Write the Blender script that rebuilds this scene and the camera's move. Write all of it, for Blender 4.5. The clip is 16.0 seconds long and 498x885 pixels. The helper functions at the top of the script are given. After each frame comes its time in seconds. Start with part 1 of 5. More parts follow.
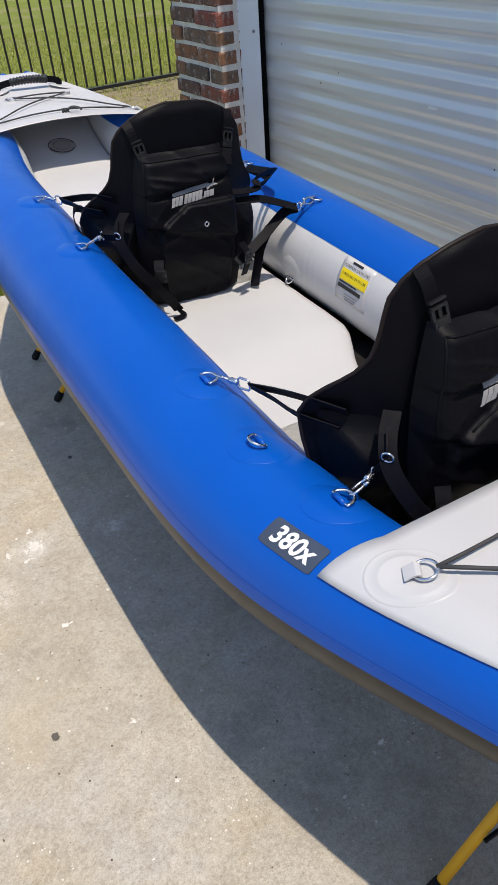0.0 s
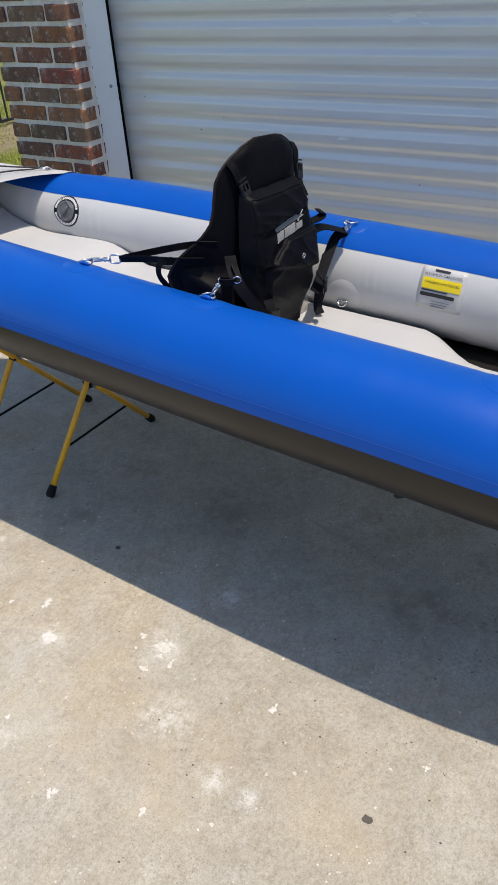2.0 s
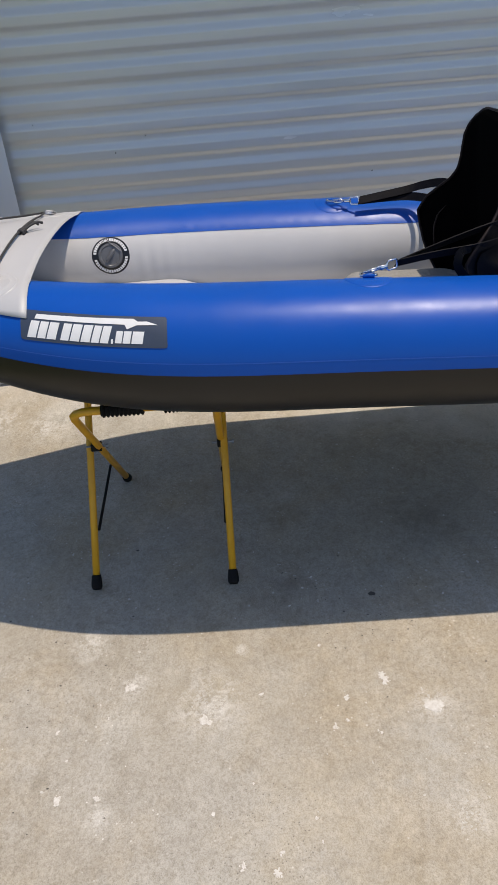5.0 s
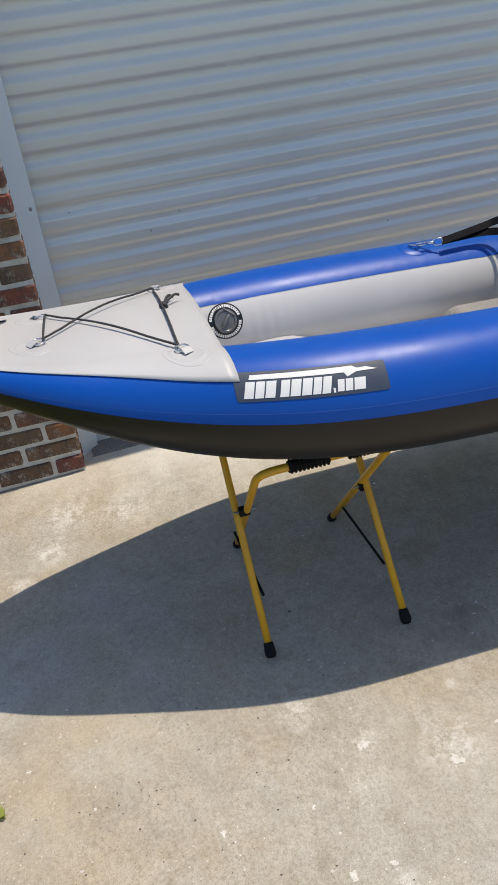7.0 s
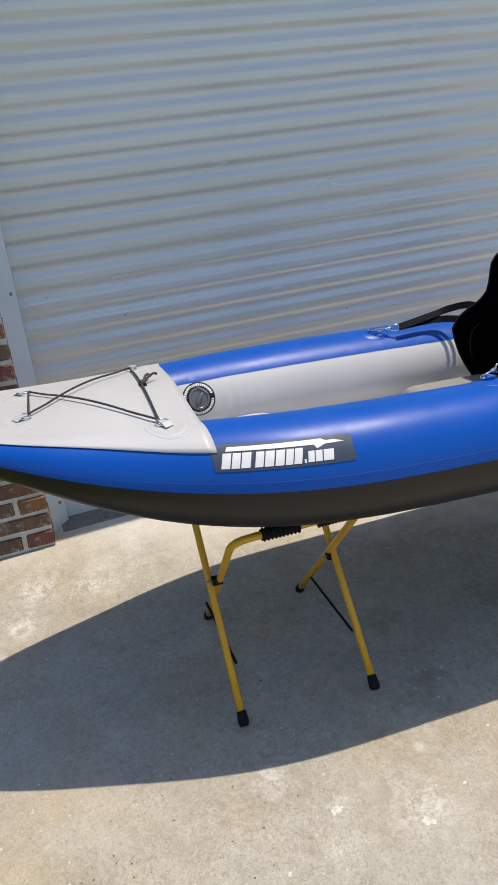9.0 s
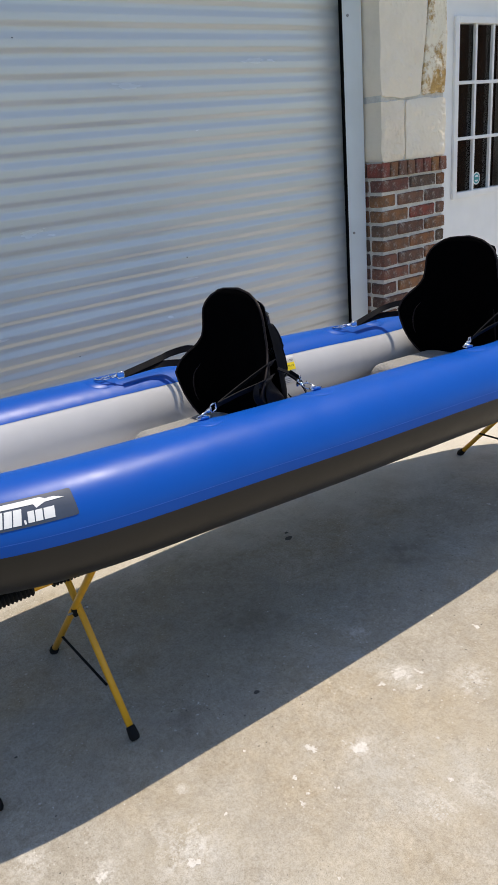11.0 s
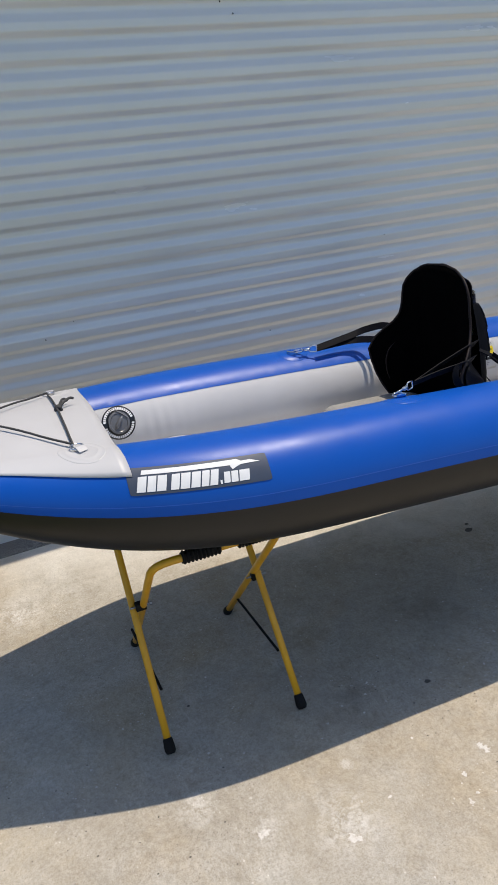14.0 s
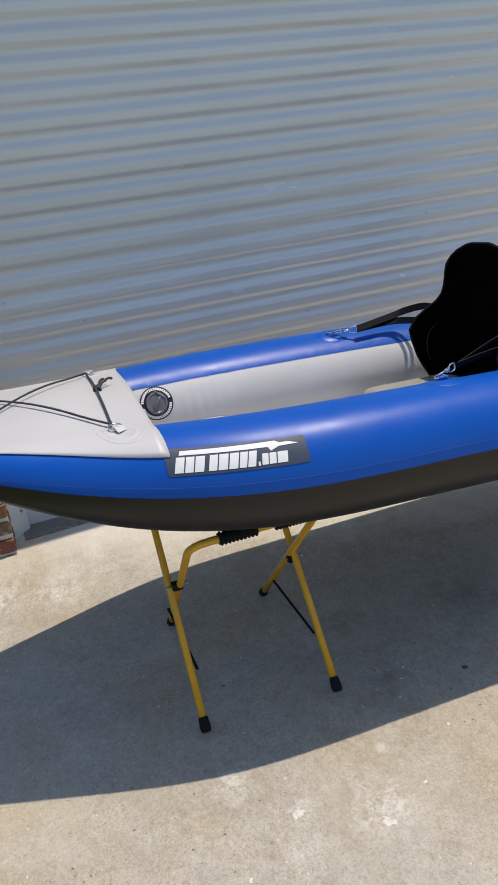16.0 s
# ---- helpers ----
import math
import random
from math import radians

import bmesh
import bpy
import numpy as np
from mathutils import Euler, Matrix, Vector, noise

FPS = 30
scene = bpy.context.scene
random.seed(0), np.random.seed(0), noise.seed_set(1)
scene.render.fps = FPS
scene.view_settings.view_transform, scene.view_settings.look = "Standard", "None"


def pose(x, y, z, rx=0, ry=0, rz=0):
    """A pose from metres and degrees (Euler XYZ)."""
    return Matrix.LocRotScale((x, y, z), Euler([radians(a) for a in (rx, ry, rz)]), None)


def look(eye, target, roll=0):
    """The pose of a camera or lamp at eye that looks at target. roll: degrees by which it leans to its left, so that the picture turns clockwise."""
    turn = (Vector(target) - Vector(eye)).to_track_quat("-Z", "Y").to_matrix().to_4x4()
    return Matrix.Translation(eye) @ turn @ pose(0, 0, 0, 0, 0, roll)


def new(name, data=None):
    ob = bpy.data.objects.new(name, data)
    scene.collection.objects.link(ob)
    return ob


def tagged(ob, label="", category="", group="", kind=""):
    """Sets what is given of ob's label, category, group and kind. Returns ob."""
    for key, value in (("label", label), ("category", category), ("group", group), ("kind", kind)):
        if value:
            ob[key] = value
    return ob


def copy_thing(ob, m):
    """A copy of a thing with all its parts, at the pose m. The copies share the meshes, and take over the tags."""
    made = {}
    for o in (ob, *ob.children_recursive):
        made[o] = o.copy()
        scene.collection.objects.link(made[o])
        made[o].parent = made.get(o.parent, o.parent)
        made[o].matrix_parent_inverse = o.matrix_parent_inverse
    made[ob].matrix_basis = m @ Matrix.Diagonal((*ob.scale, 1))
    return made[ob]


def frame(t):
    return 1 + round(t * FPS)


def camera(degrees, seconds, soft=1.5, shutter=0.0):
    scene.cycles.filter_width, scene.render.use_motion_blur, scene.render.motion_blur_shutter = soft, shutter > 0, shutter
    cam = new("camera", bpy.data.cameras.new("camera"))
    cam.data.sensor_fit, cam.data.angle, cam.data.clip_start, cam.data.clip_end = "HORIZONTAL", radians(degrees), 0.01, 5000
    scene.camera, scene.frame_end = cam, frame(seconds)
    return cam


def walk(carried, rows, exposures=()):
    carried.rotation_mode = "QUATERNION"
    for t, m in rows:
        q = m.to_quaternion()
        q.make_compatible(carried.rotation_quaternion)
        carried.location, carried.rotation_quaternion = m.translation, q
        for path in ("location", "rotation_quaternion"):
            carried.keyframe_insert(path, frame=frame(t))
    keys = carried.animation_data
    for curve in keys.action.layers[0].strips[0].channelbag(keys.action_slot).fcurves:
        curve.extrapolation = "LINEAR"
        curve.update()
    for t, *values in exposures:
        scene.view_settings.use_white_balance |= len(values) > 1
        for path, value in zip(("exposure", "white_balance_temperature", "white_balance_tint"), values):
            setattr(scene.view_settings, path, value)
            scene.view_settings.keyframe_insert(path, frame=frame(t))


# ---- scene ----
cam = camera(37.7, 16.0, soft=1.2)
PATH = [
    (0, (-0.8066, -1.5823, 1.4541), (-0.0233, -0.1843, 0.2574), -4.46),
    (0.5, (-0.9948, -1.3889, 1.4496), (-0.0575, -0.0689, 0.2754), -4.89),
    (1, (-1.2290, -1.2338, 1.4580), (-0.1314, -0.0239, 0.3047), -4.86),
    (1.5, (-1.3630, -1.0312, 1.4330), (-0.1147, 0.0409, 0.2966), -4.30),
    (2, (-1.5045, -0.8277, 1.4373), (-0.1258, 0.0899, 0.3167), -3.90),
    (2.5, (-1.6669, -0.6128, 1.4408), (-0.1765, 0.1297, 0.3317), -2.57),
    (3, (-1.6819, -0.3742, 1.4193), (-0.1299, 0.2480, 0.3217), -3.94),
    (3.5, (-1.7336, -0.1062, 1.4139), (-0.1296, 0.3521, 0.3109), -4.34),
    (4, (-1.7988, 0.1679, 1.4192), (-0.1604, 0.4427, 0.3054), -4.00),
    (4.5, (-1.7352, 0.4520, 1.4113), (-0.0764, 0.5683, 0.2996), -4.19),
    (5, (-1.7203, 0.7338, 1.4117), (-0.0615, 0.6931, 0.2943), -4.58),
    (5.2, (-1.7409, 0.8342, 1.4059), (-0.0678, 0.7381, 0.3142), -4.26),
    (7.3, (-1.6238, 1.4558, 1.4532), (0.0849, 1.0606, 0.4925), -7.99),
    (7.5, (-1.6600, 1.4733, 1.4632), (0.0641, 1.0665, 0.5346), -7.18),
    (8, (-1.7051, 1.5070, 1.4708), (0.0534, 1.0909, 0.6135), -6.47),
    (8.5, (-1.7164, 1.5023, 1.4664), (0.0569, 1.0654, 0.6521), -6.55),
    (9, (-1.7168, 1.4793, 1.4661), (0.0387, 0.9545, 0.6658), -6.50),
    (9.5, (-1.7325, 1.4345, 1.4694), (-0.0357, 0.7327, 0.6770), -6.08),
    (10, (-1.7611, 1.3830, 1.4752), (-0.1491, 0.4925, 0.6949), -5.64),
    (10.2, (-1.7738, 1.3791, 1.4828), (-0.2028, 0.4143, 0.7077), -5.40),
    (12.3, (-1.7767, 1.3693, 1.4688), (-0.3066, 0.2430, 0.7149), -5.31),
    (12.5, (-1.7585, 1.3850, 1.4671), (-0.2494, 0.3100, 0.7129), -5.51),
    (13, (-1.7472, 1.4138, 1.4629), (-0.1465, 0.4812, 0.7097), -5.77),
    (13.5, (-1.7422, 1.4278, 1.4568), (-0.0701, 0.6280, 0.7055), -5.92),
    (14, (-1.7390, 1.4337, 1.4587), (-0.0244, 0.7393, 0.6995), -5.90),
    (14.5, (-1.7308, 1.4486, 1.4584), (0.0035, 0.8128, 0.6930), -5.91),
    (15, (-1.7317, 1.4466, 1.4605), (0.0127, 0.8508, 0.6839), -5.98),
    (15.5, (-1.7310, 1.4446, 1.4554), (0.0112, 0.8529, 0.6730), -6.28),
    (16, (-1.7261, 1.4366, 1.4551), (0.0093, 0.8421, 0.6590), -6.57),
]
LIGHT = [(0, 0.12, 6570, 12), (2, 0.07, 6600, 11), (3.5, -0.07, 6700, 12), (5, -0.21, 6840, 13), (7.3, -0.07, 6840, 11), (8.5, -0.01, 6790, 11),
         (10, 0.01, 6740, 12), (12.5, 0.02, 6720, 12), (14, -0.08, 6720, 12), (15, -0.12, 6720, 12), (16, -0.12, 6720, 12)]
walk(cam, [(t, look(eye, target, roll)) for t, eye, target, roll in PATH], LIGHT)

# ---- light ----
SUN_DIR = Vector((0.003, -0.281, 1.0)).normalized()
world = bpy.data.worlds.new("sky")
scene.world = world
world.use_nodes = True
wn = world.node_tree
sky = wn.nodes.new("ShaderNodeTexSky")
sky.sky_type = "NISHITA"
sky.sun_disc = False
sky.sun_elevation = math.asin(SUN_DIR.z)
sky.sun_rotation = math.atan2(SUN_DIR.x, SUN_DIR.y)
sky.air_density, sky.dust_density, sky.ozone_density = 1.0, 0.6, 1.8
wn.nodes["Background"].inputs["Strength"].default_value = 0.172
wn.links.new(sky.outputs["Color"], wn.nodes["Background"].inputs["Color"])
sun = new("sun", bpy.data.lights.new("sun", "SUN"))
sun.data.energy, sun.data.angle, sun.data.color = 3.95, radians(0.53), (1.0, 0.915, 0.775)
sun.matrix_world = look(SUN_DIR * 20, (0, 0, 0))


# ---- materials ----
class Nodes:
    """A small builder round one material's node tree."""

    def __init__(self, name, rough=0.5, metal=0.0, spec=0.5):
        self.mat = bpy.data.materials.new(name)
        self.mat.use_nodes = True
        self.tree = self.mat.node_tree
        self.bsdf = self.tree.nodes["Principled BSDF"]
        self.bsdf.inputs["Roughness"].default_value = rough
        self.bsdf.inputs["Metallic"].default_value = metal
        self.bsdf.inputs["Specular IOR Level"].default_value = spec
        self.co = self.tree.nodes.new("ShaderNodeTexCoord").outputs["Object"]

    def link(self, a, b):
        self.tree.links.new(a, b)

    def scaled(self, scale):
        n = self.tree.nodes.new("ShaderNodeMapping")
        n.inputs["Scale"].default_value = scale
        self.link(self.co, n.inputs["Vector"])
        return n.outputs["Vector"]

    def noise(self, scale, detail=4.0, rough=0.55, co=None):
        n = self.tree.nodes.new("ShaderNodeTexNoise")
        n.inputs["Scale"].default_value, n.inputs["Detail"].default_value, n.inputs["Roughness"].default_value = scale, detail, rough
        self.link(co or self.co, n.inputs["Vector"])
        return n.outputs["Fac"]

    def cells(self, scale, feature="F1", co=None):
        n = self.tree.nodes.new("ShaderNodeTexVoronoi")
        n.feature = feature
        n.inputs["Scale"].default_value = scale
        self.link(co or self.co, n.inputs["Vector"])
        return n.outputs["Distance"]

    def ramp(self, fac, stops):
        n = self.tree.nodes.new("ShaderNodeValToRGB")
        while len(n.color_ramp.elements) < len(stops):
            n.color_ramp.elements.new(0.5)
        for e, (p, c) in zip(n.color_ramp.elements, stops):
            e.position = p
            e.color = (*c, 1) if isinstance(c, tuple) else (c, c, c, 1)
        self.link(fac, n.inputs["Fac"])
        return n.outputs["Color"]

    def mix(self, fac, a, b, blend="MIX"):
        n = self.tree.nodes.new("ShaderNodeMix")
        n.data_type, n.blend_type = "RGBA", blend
        for sock, v in ((n.inputs[0], fac), (n.inputs[6], a), (n.inputs[7], b)):
            if hasattr(v, "is_linked"):
                self.link(v, sock)
            else:
                sock.default_value = (*v, 1) if isinstance(v, tuple) else v
        return n.outputs[2]

    def random(self):
        return self.tree.nodes.new("ShaderNodeObjectInfo").outputs["Random"]

    def island(self):
        return self.tree.nodes.new("ShaderNodeNewGeometry").outputs["Random Per Island"]

    def color(self, v):
        s = self.bsdf.inputs["Base Color"]
        if isinstance(v, tuple):
            s.default_value = (*v, 1)
        else:
            self.link(v, s)
        return self

    def rough(self, v):
        self.link(v, self.bsdf.inputs["Roughness"])
        return self

    def bump(self, height, strength=0.3, dist=0.01):
        n = self.tree.nodes.new("ShaderNodeBump")
        n.inputs["Strength"].default_value, n.inputs["Distance"].default_value = strength, dist
        self.link(height, n.inputs["Height"])
        old = self.bsdf.inputs["Normal"]
        if old.is_linked:
            self.link(old.links[0].from_socket, n.inputs["Normal"])
        self.link(n.outputs["Normal"], old)
        return self


def simple(name, colour, rough=0.5, metal=0.0, vary=0.12, scale=30.0, bump=0.0, bscale=200.0, spec=0.5):
    """One colour with a little uneven tone, sheen and grain."""
    n = Nodes(name, rough, metal, spec)
    f = n.noise(scale)
    lo = tuple(c * (1 - vary) for c in colour)
    hi = tuple(min(1, c * (1 + vary)) for c in colour)
    n.color(n.ramp(f, [(0.3, lo), (0.7, hi)]))
    n.rough(n.ramp(n.noise(scale * 0.4), [(0.3, max(0.02, rough - 0.06)), (0.7, min(1, rough + 0.08))]))
    if bump:
        n.bump(n.noise(bscale, 3), bump, 0.002)
    return n.mat


SCUFFS = [(-.777, -.066, .040), (-.850, -.242, .022), (-.853, -.332, .018), (-.447, 1.143, .030), (-.903, 1.079, .018), (-.662, .845, .055), (-.582, 1.025, .022), (.692, 1.629, .060), (.636, 1.413, .060),
          (.378, 1.799, .026), (.52, 1.70, .05), (-.730, .346, .030), (-.619, .063, .034), (-.395, .013, .030), (-.975, .343, .035), (-1.013, .230, .030), (-.515, .765, .012)]
TAN = [(-.30, 1.60, .24), (-.50, 1.75, .18), (-.95, -.10, .22), (-.80, -.48, .14), (-.64, .82, .16), (-.92, .20, .22), (-1.05, .62, .20)]
STAINS = [(-.386, -.973, .085), (-.198, -1.127, .10), (-.419, -.766, .065), (-.325, .642, .085), (-.10, .20, .12), (-.20, -.45, .10)]


def concrete_material():
    n = Nodes("concrete", 0.85, 0, 0.3)
    base = n.ramp(n.noise(0.9, 5, 0.62), [(0.34, (0.385, 0.34, 0.27)), (0.5, (0.42, 0.388, 0.335)), (0.66, (0.455, 0.435, 0.395))])
    ochre = n.ramp(n.noise(1.5, 7, 0.68), [(0.46, 0.0), (0.66, 0.65)])
    base = n.mix(ochre, base, (0.43, 0.345, 0.225))
    bloom = n.ramp(n.noise(1.9, 9, 0.72, n.scaled((1, 1.3, 1))), [(0.54, 0.0), (0.74, 0.6)])
    base = n.mix(bloom, base, (0.60, 0.585, 0.545))
    cloud = n.ramp(n.noise(9, 6, 0.7), [(0.30, (0.88, 0.87, 0.85)), (0.52, (1.0, 1.0, 1.0)), (0.72, (1.09, 1.09, 1.085))])
    base = n.mix(1.0, base, cloud, "MULTIPLY")
    mottle = n.ramp(n.noise(44, 6, 0.74), [(0.30, (0.87, 0.85, 0.81)), (0.52, (1.0, 1.0, 1.0)), (0.72, (1.11, 1.11, 1.105))])
    base = n.mix(1.0, base, mottle, "MULTIPLY")
    grit = n.ramp(n.noise(125, 5, 0.78), [(0.34, (0.78, 0.765, 0.735)), (0.50, (1.0, 1.0, 0.995)), (0.68, (1.13, 1.13, 1.125))])
    base = n.mix(1.0, base, grit, "MULTIPLY")
    flecks = n.ramp(n.cells(58), [(0.09, 0.85), (0.15, 0.0)])
    where = n.ramp(n.noise(6, 4), [(0.50, 0.0), (0.60, 1.0)])
    base = n.mix(n.mix(1.0, flecks, where, "MULTIPLY"), base, (0.68, 0.66, 0.61))
    # the concrete turns paler towards the foot of the door, with a ragged edge
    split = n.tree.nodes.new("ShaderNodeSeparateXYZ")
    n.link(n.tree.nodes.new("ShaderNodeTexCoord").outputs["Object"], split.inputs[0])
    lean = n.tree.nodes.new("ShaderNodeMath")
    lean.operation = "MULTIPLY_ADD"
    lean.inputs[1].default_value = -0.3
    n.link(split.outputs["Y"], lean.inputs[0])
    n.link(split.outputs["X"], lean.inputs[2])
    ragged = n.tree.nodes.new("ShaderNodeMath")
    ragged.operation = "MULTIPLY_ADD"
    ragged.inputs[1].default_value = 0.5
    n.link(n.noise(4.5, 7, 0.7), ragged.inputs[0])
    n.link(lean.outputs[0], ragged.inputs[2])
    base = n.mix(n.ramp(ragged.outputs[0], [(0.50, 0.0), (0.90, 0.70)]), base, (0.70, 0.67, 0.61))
    # rubbed cement scuffs and damp stains where they lie on the slab
    def blotches(spots, reach):
        flat = n.scaled((1, 1, 0))
        total = None
        for x, y, r in spots:
            d = n.tree.nodes.new("ShaderNodeVectorMath")
            d.operation = "DISTANCE"
            n.link(flat, d.inputs[0])
            d.inputs[1].default_value = (x, y, 0)
            near = n.tree.nodes.new("ShaderNodeMapRange")
            near.inputs["From Min"].default_value, near.inputs["From Max"].default_value = 0.0, reach * r
            near.inputs["To Min"].default_value, near.inputs["To Max"].default_value = 1.0, 0.0
            n.link(d.outputs["Value"], near.inputs["Value"])
            if total is None:
                total = near.outputs[0]
            else:
                most = n.tree.nodes.new("ShaderNodeMath")
                most.operation = "MAXIMUM"
                n.link(total, most.inputs[0])
                n.link(near.outputs[0], most.inputs[1])
                total = most.outputs[0]
        return total
    rubbed = n.mix(1.0, n.ramp(blotches(SCUFFS, 2.1), [(0.0, 0.0), (0.8, 1.0)]), n.ramp(n.noise(24, 10, 0.86), [(0.46, 0.0), (0.58, 0.95)]), "MULTIPLY")
    base = n.mix(rubbed, base, (0.66, 0.64, 0.60))
    tan = n.mix(1.0, n.ramp(blotches(TAN, 1.4), [(0.0, 0.0), (0.8, 1.0)]), n.ramp(n.noise(5, 7, 0.72), [(0.38, 0.0), (0.68, 0.6)]), "MULTIPLY")
    base = n.mix(tan, base, (0.50, 0.43, 0.31))
    damp = n.mix(1.0, n.ramp(blotches(STAINS, 1.5), [(0.0, 0.0), (0.9, 1.0)]), n.ramp(n.noise(14, 8, 0.75), [(0.36, 0.0), (0.62, 0.75)]), "MULTIPLY")
    base = n.mix(damp, base, (0.215, 0.185, 0.150))
    sand = n.ramp(n.noise(330, 3, 0.7), [(0.30, (0.76, 0.75, 0.73)), (0.5, (1.0, 1.0, 0.995)), (0.70, (1.13, 1.13, 1.12))])
    base = n.mix(1.0, base, sand, "MULTIPLY")
    patch = n.ramp(n.noise(2.3, 4, 0.6), [(0.47, 0.0), (0.60, 1.0)])
    pits = n.ramp(n.cells(95), [(0.11, 0.6), (0.18, 0.0)])
    base = n.mix(n.mix(1.0, pits, patch, "MULTIPLY"), base, (0.13, 0.115, 0.095))
    n.color(base)
    n.bump(n.noise(170, 5, 0.75), 0.30, 0.0025)
    n.bump(n.noise(3, 3), 0.10, 0.01)
    return n.mat


def vinyl(name, colour, rough, spec=0.5):
    n = Nodes(name, rough, 0, spec)
    f = n.noise(2.5, 3)
    n.color(n.ramp(f, [(0.3, tuple(c * 0.94 for c in colour)), (0.7, tuple(min(1, c * 1.05) for c in colour))]))
    n.rough(n.ramp(n.noise(9, 4), [(0.3, rough - 0.05), (0.7, rough + 0.07)]))
    n.bump(n.noise(900, 2), 0.10, 0.0006)
    n.bump(n.noise(11, 3), 0.08, 0.006)
    return n.mat


def door_material():
    n = Nodes("rolled_steel", 0.2, 0.18, 0.6)
    f = n.noise(1.0, 4, 0.6, n.scaled((1, 0.6, 4)))
    n.color(n.ramp(f, [(0.0, (0.56, 0.565, 0.55)), (1.0, (0.69, 0.695, 0.68))]))
    n.rough(n.ramp(n.noise(1.4, 4, 0.6, n.scaled((1, 1, 5))), [(0.0, 0.20), (1.0, 0.31)]))
    return n.mat


def brick_material():
    n = Nodes("fired_brick", 0.88, 0, 0.3)
    body = n.ramp(n.random(), [(0.0, (0.26, 0.080, 0.050)), (0.15, (0.105, 0.078, 0.055)), (0.30, (0.30, 0.120, 0.048)), (0.45, (0.17, 0.115, 0.075)),
                               (0.60, (0.28, 0.070, 0.050)), (0.75, (0.110, 0.070, 0.055)), (0.88, (0.36, 0.160, 0.060)), (1.0, (0.20, 0.100, 0.065))])
    body = n.mix(n.ramp(n.noise(16, 6, 0.72), [(0.42, 0.0), (0.66, 0.8)]), body, (0.075, 0.058, 0.050))
    body = n.mix(n.ramp(n.noise(40, 5, 0.75), [(0.52, 0.0), (0.72, 0.5)]), body, (0.34, 0.17, 0.10))
    lime = n.ramp(n.noise(22, 9, 0.85, n.scaled((1, 1.6, 0.8))), [(0.52, 0.0), (0.68, 0.75)])
    body = n.mix(lime, body, (0.62, 0.57, 0.51))
    n.color(body)
    n.bump(n.noise(60, 5, 0.7), 0.8, 0.008)
    return n.mat


def stone_material():
    n = Nodes("limestone", 0.95, 0, 0.12)
    body = n.ramp(n.random(), [(0.0, (0.90, 0.78, 0.62)), (0.5, (0.95, 0.85, 0.70)), (1.0, (0.92, 0.81, 0.66))])
    body = n.mix(n.ramp(n.noise(5, 5, 0.7), [(0.50, 0.0), (0.8, 0.35)]), body, (0.68, 0.58, 0.44))
    n.color(body)
    n.bump(n.noise(20, 7, 0.75), 0.7, 0.010)
    n.bump(n.noise(70, 5, 0.75), 0.7, 0.005)
    return n.mat


def rust_stone_material():
    n = Nodes("iron_stained_limestone", 0.9, 0, 0.3)
    n.color(n.mix(n.ramp(n.noise(7, 6, 0.75), [(0.47, 0.0), (0.56, 1.0)]), (0.92, 0.83, 0.67), n.ramp(n.noise(40, 5, 0.7), [(0.35, (0.40, 0.23, 0.08)), (0.65, (0.70, 0.46, 0.18))])))
    n.bump(n.noise(22, 6, 0.7), 0.8, 0.016)
    return n.mat


def mortar_material():
    n = Nodes("mortar", 0.95, 0, 0.2)
    n.color(n.ramp(n.noise(30, 5, 0.7), [(0.3, (0.60, 0.565, 0.51)), (0.7, (0.80, 0.77, 0.71))]))
    n.bump(n.noise(90, 4, 0.7), 0.8, 0.006)
    return n.mat


def lawn_material():
    n = Nodes("lawn_soil", 0.95, 0, 0.2)
    green = n.ramp(n.noise(3.0, 6, 0.7), [(0.3, (0.150, 0.185, 0.026)), (0.7, (0.225, 0.255, 0.048))])
    dry = n.ramp(n.noise(9, 6, 0.7), [(0.3, (0.24, 0.19, 0.11)), (0.7, (0.40, 0.33, 0.21))])
    sep = n.tree.nodes.new("ShaderNodeSeparateXYZ")
    n.link(n.co, sep.inputs["Vector"])
    add = n.tree.nodes.new("ShaderNodeMath")
    add.operation = "MULTIPLY_ADD"
    n.link(n.noise(2.5, 5), add.inputs[0])
    add.inputs[1].default_value = 1.2
    n.link(sep.outputs["Y"], add.inputs[2])
    scale = n.tree.nodes.new("ShaderNodeMath")
    scale.operation = "MULTIPLY"
    n.link(add.outputs[0], scale.inputs[0])
    scale.inputs[1].default_value = 0.1
    strip = n.ramp(scale.outputs[0], [(0.55, 0.0), (0.60, 0.9), (0.69, 0.9), (0.74, 0.0)])
    patch = n.mix(n.ramp(n.noise(0.7, 4), [(0.52, 0.0), (0.66, 0.6)]), green, dry)
    n.color(n.mix(strip, patch, dry))
    n.bump(n.noise(60, 5, 0.8), 0.9, 0.03)
    return n.mat


def blade_material():
    n = Nodes("grass_blade", 0.6, 0, 0.3)
    n.color(n.ramp(n.island(), [(0.0, (0.25, 0.28, 0.035)), (0.55, (0.34, 0.37, 0.070)), (0.85, (0.40, 0.40, 0.11)), (1.0, (0.48, 0.41, 0.21))]))
    n.bsdf.inputs["Transmission Weight"].default_value = 0.0
    return n.mat


def fabric(name, colour, rough=0.85, spec=0.2):
    n = Nodes(name, rough, 0, spec)
    f = n.noise(18, 4)
    n.color(n.ramp(f, [(0.3, tuple(c * 0.8 for c in colour)), (0.7, tuple(c * 1.25 for c in colour))]))
    n.bump(n.noise(700, 2), 0.15, 0.0006)
    n.bump(n.noise(26, 4), 0.25, 0.006)
    return n.mat


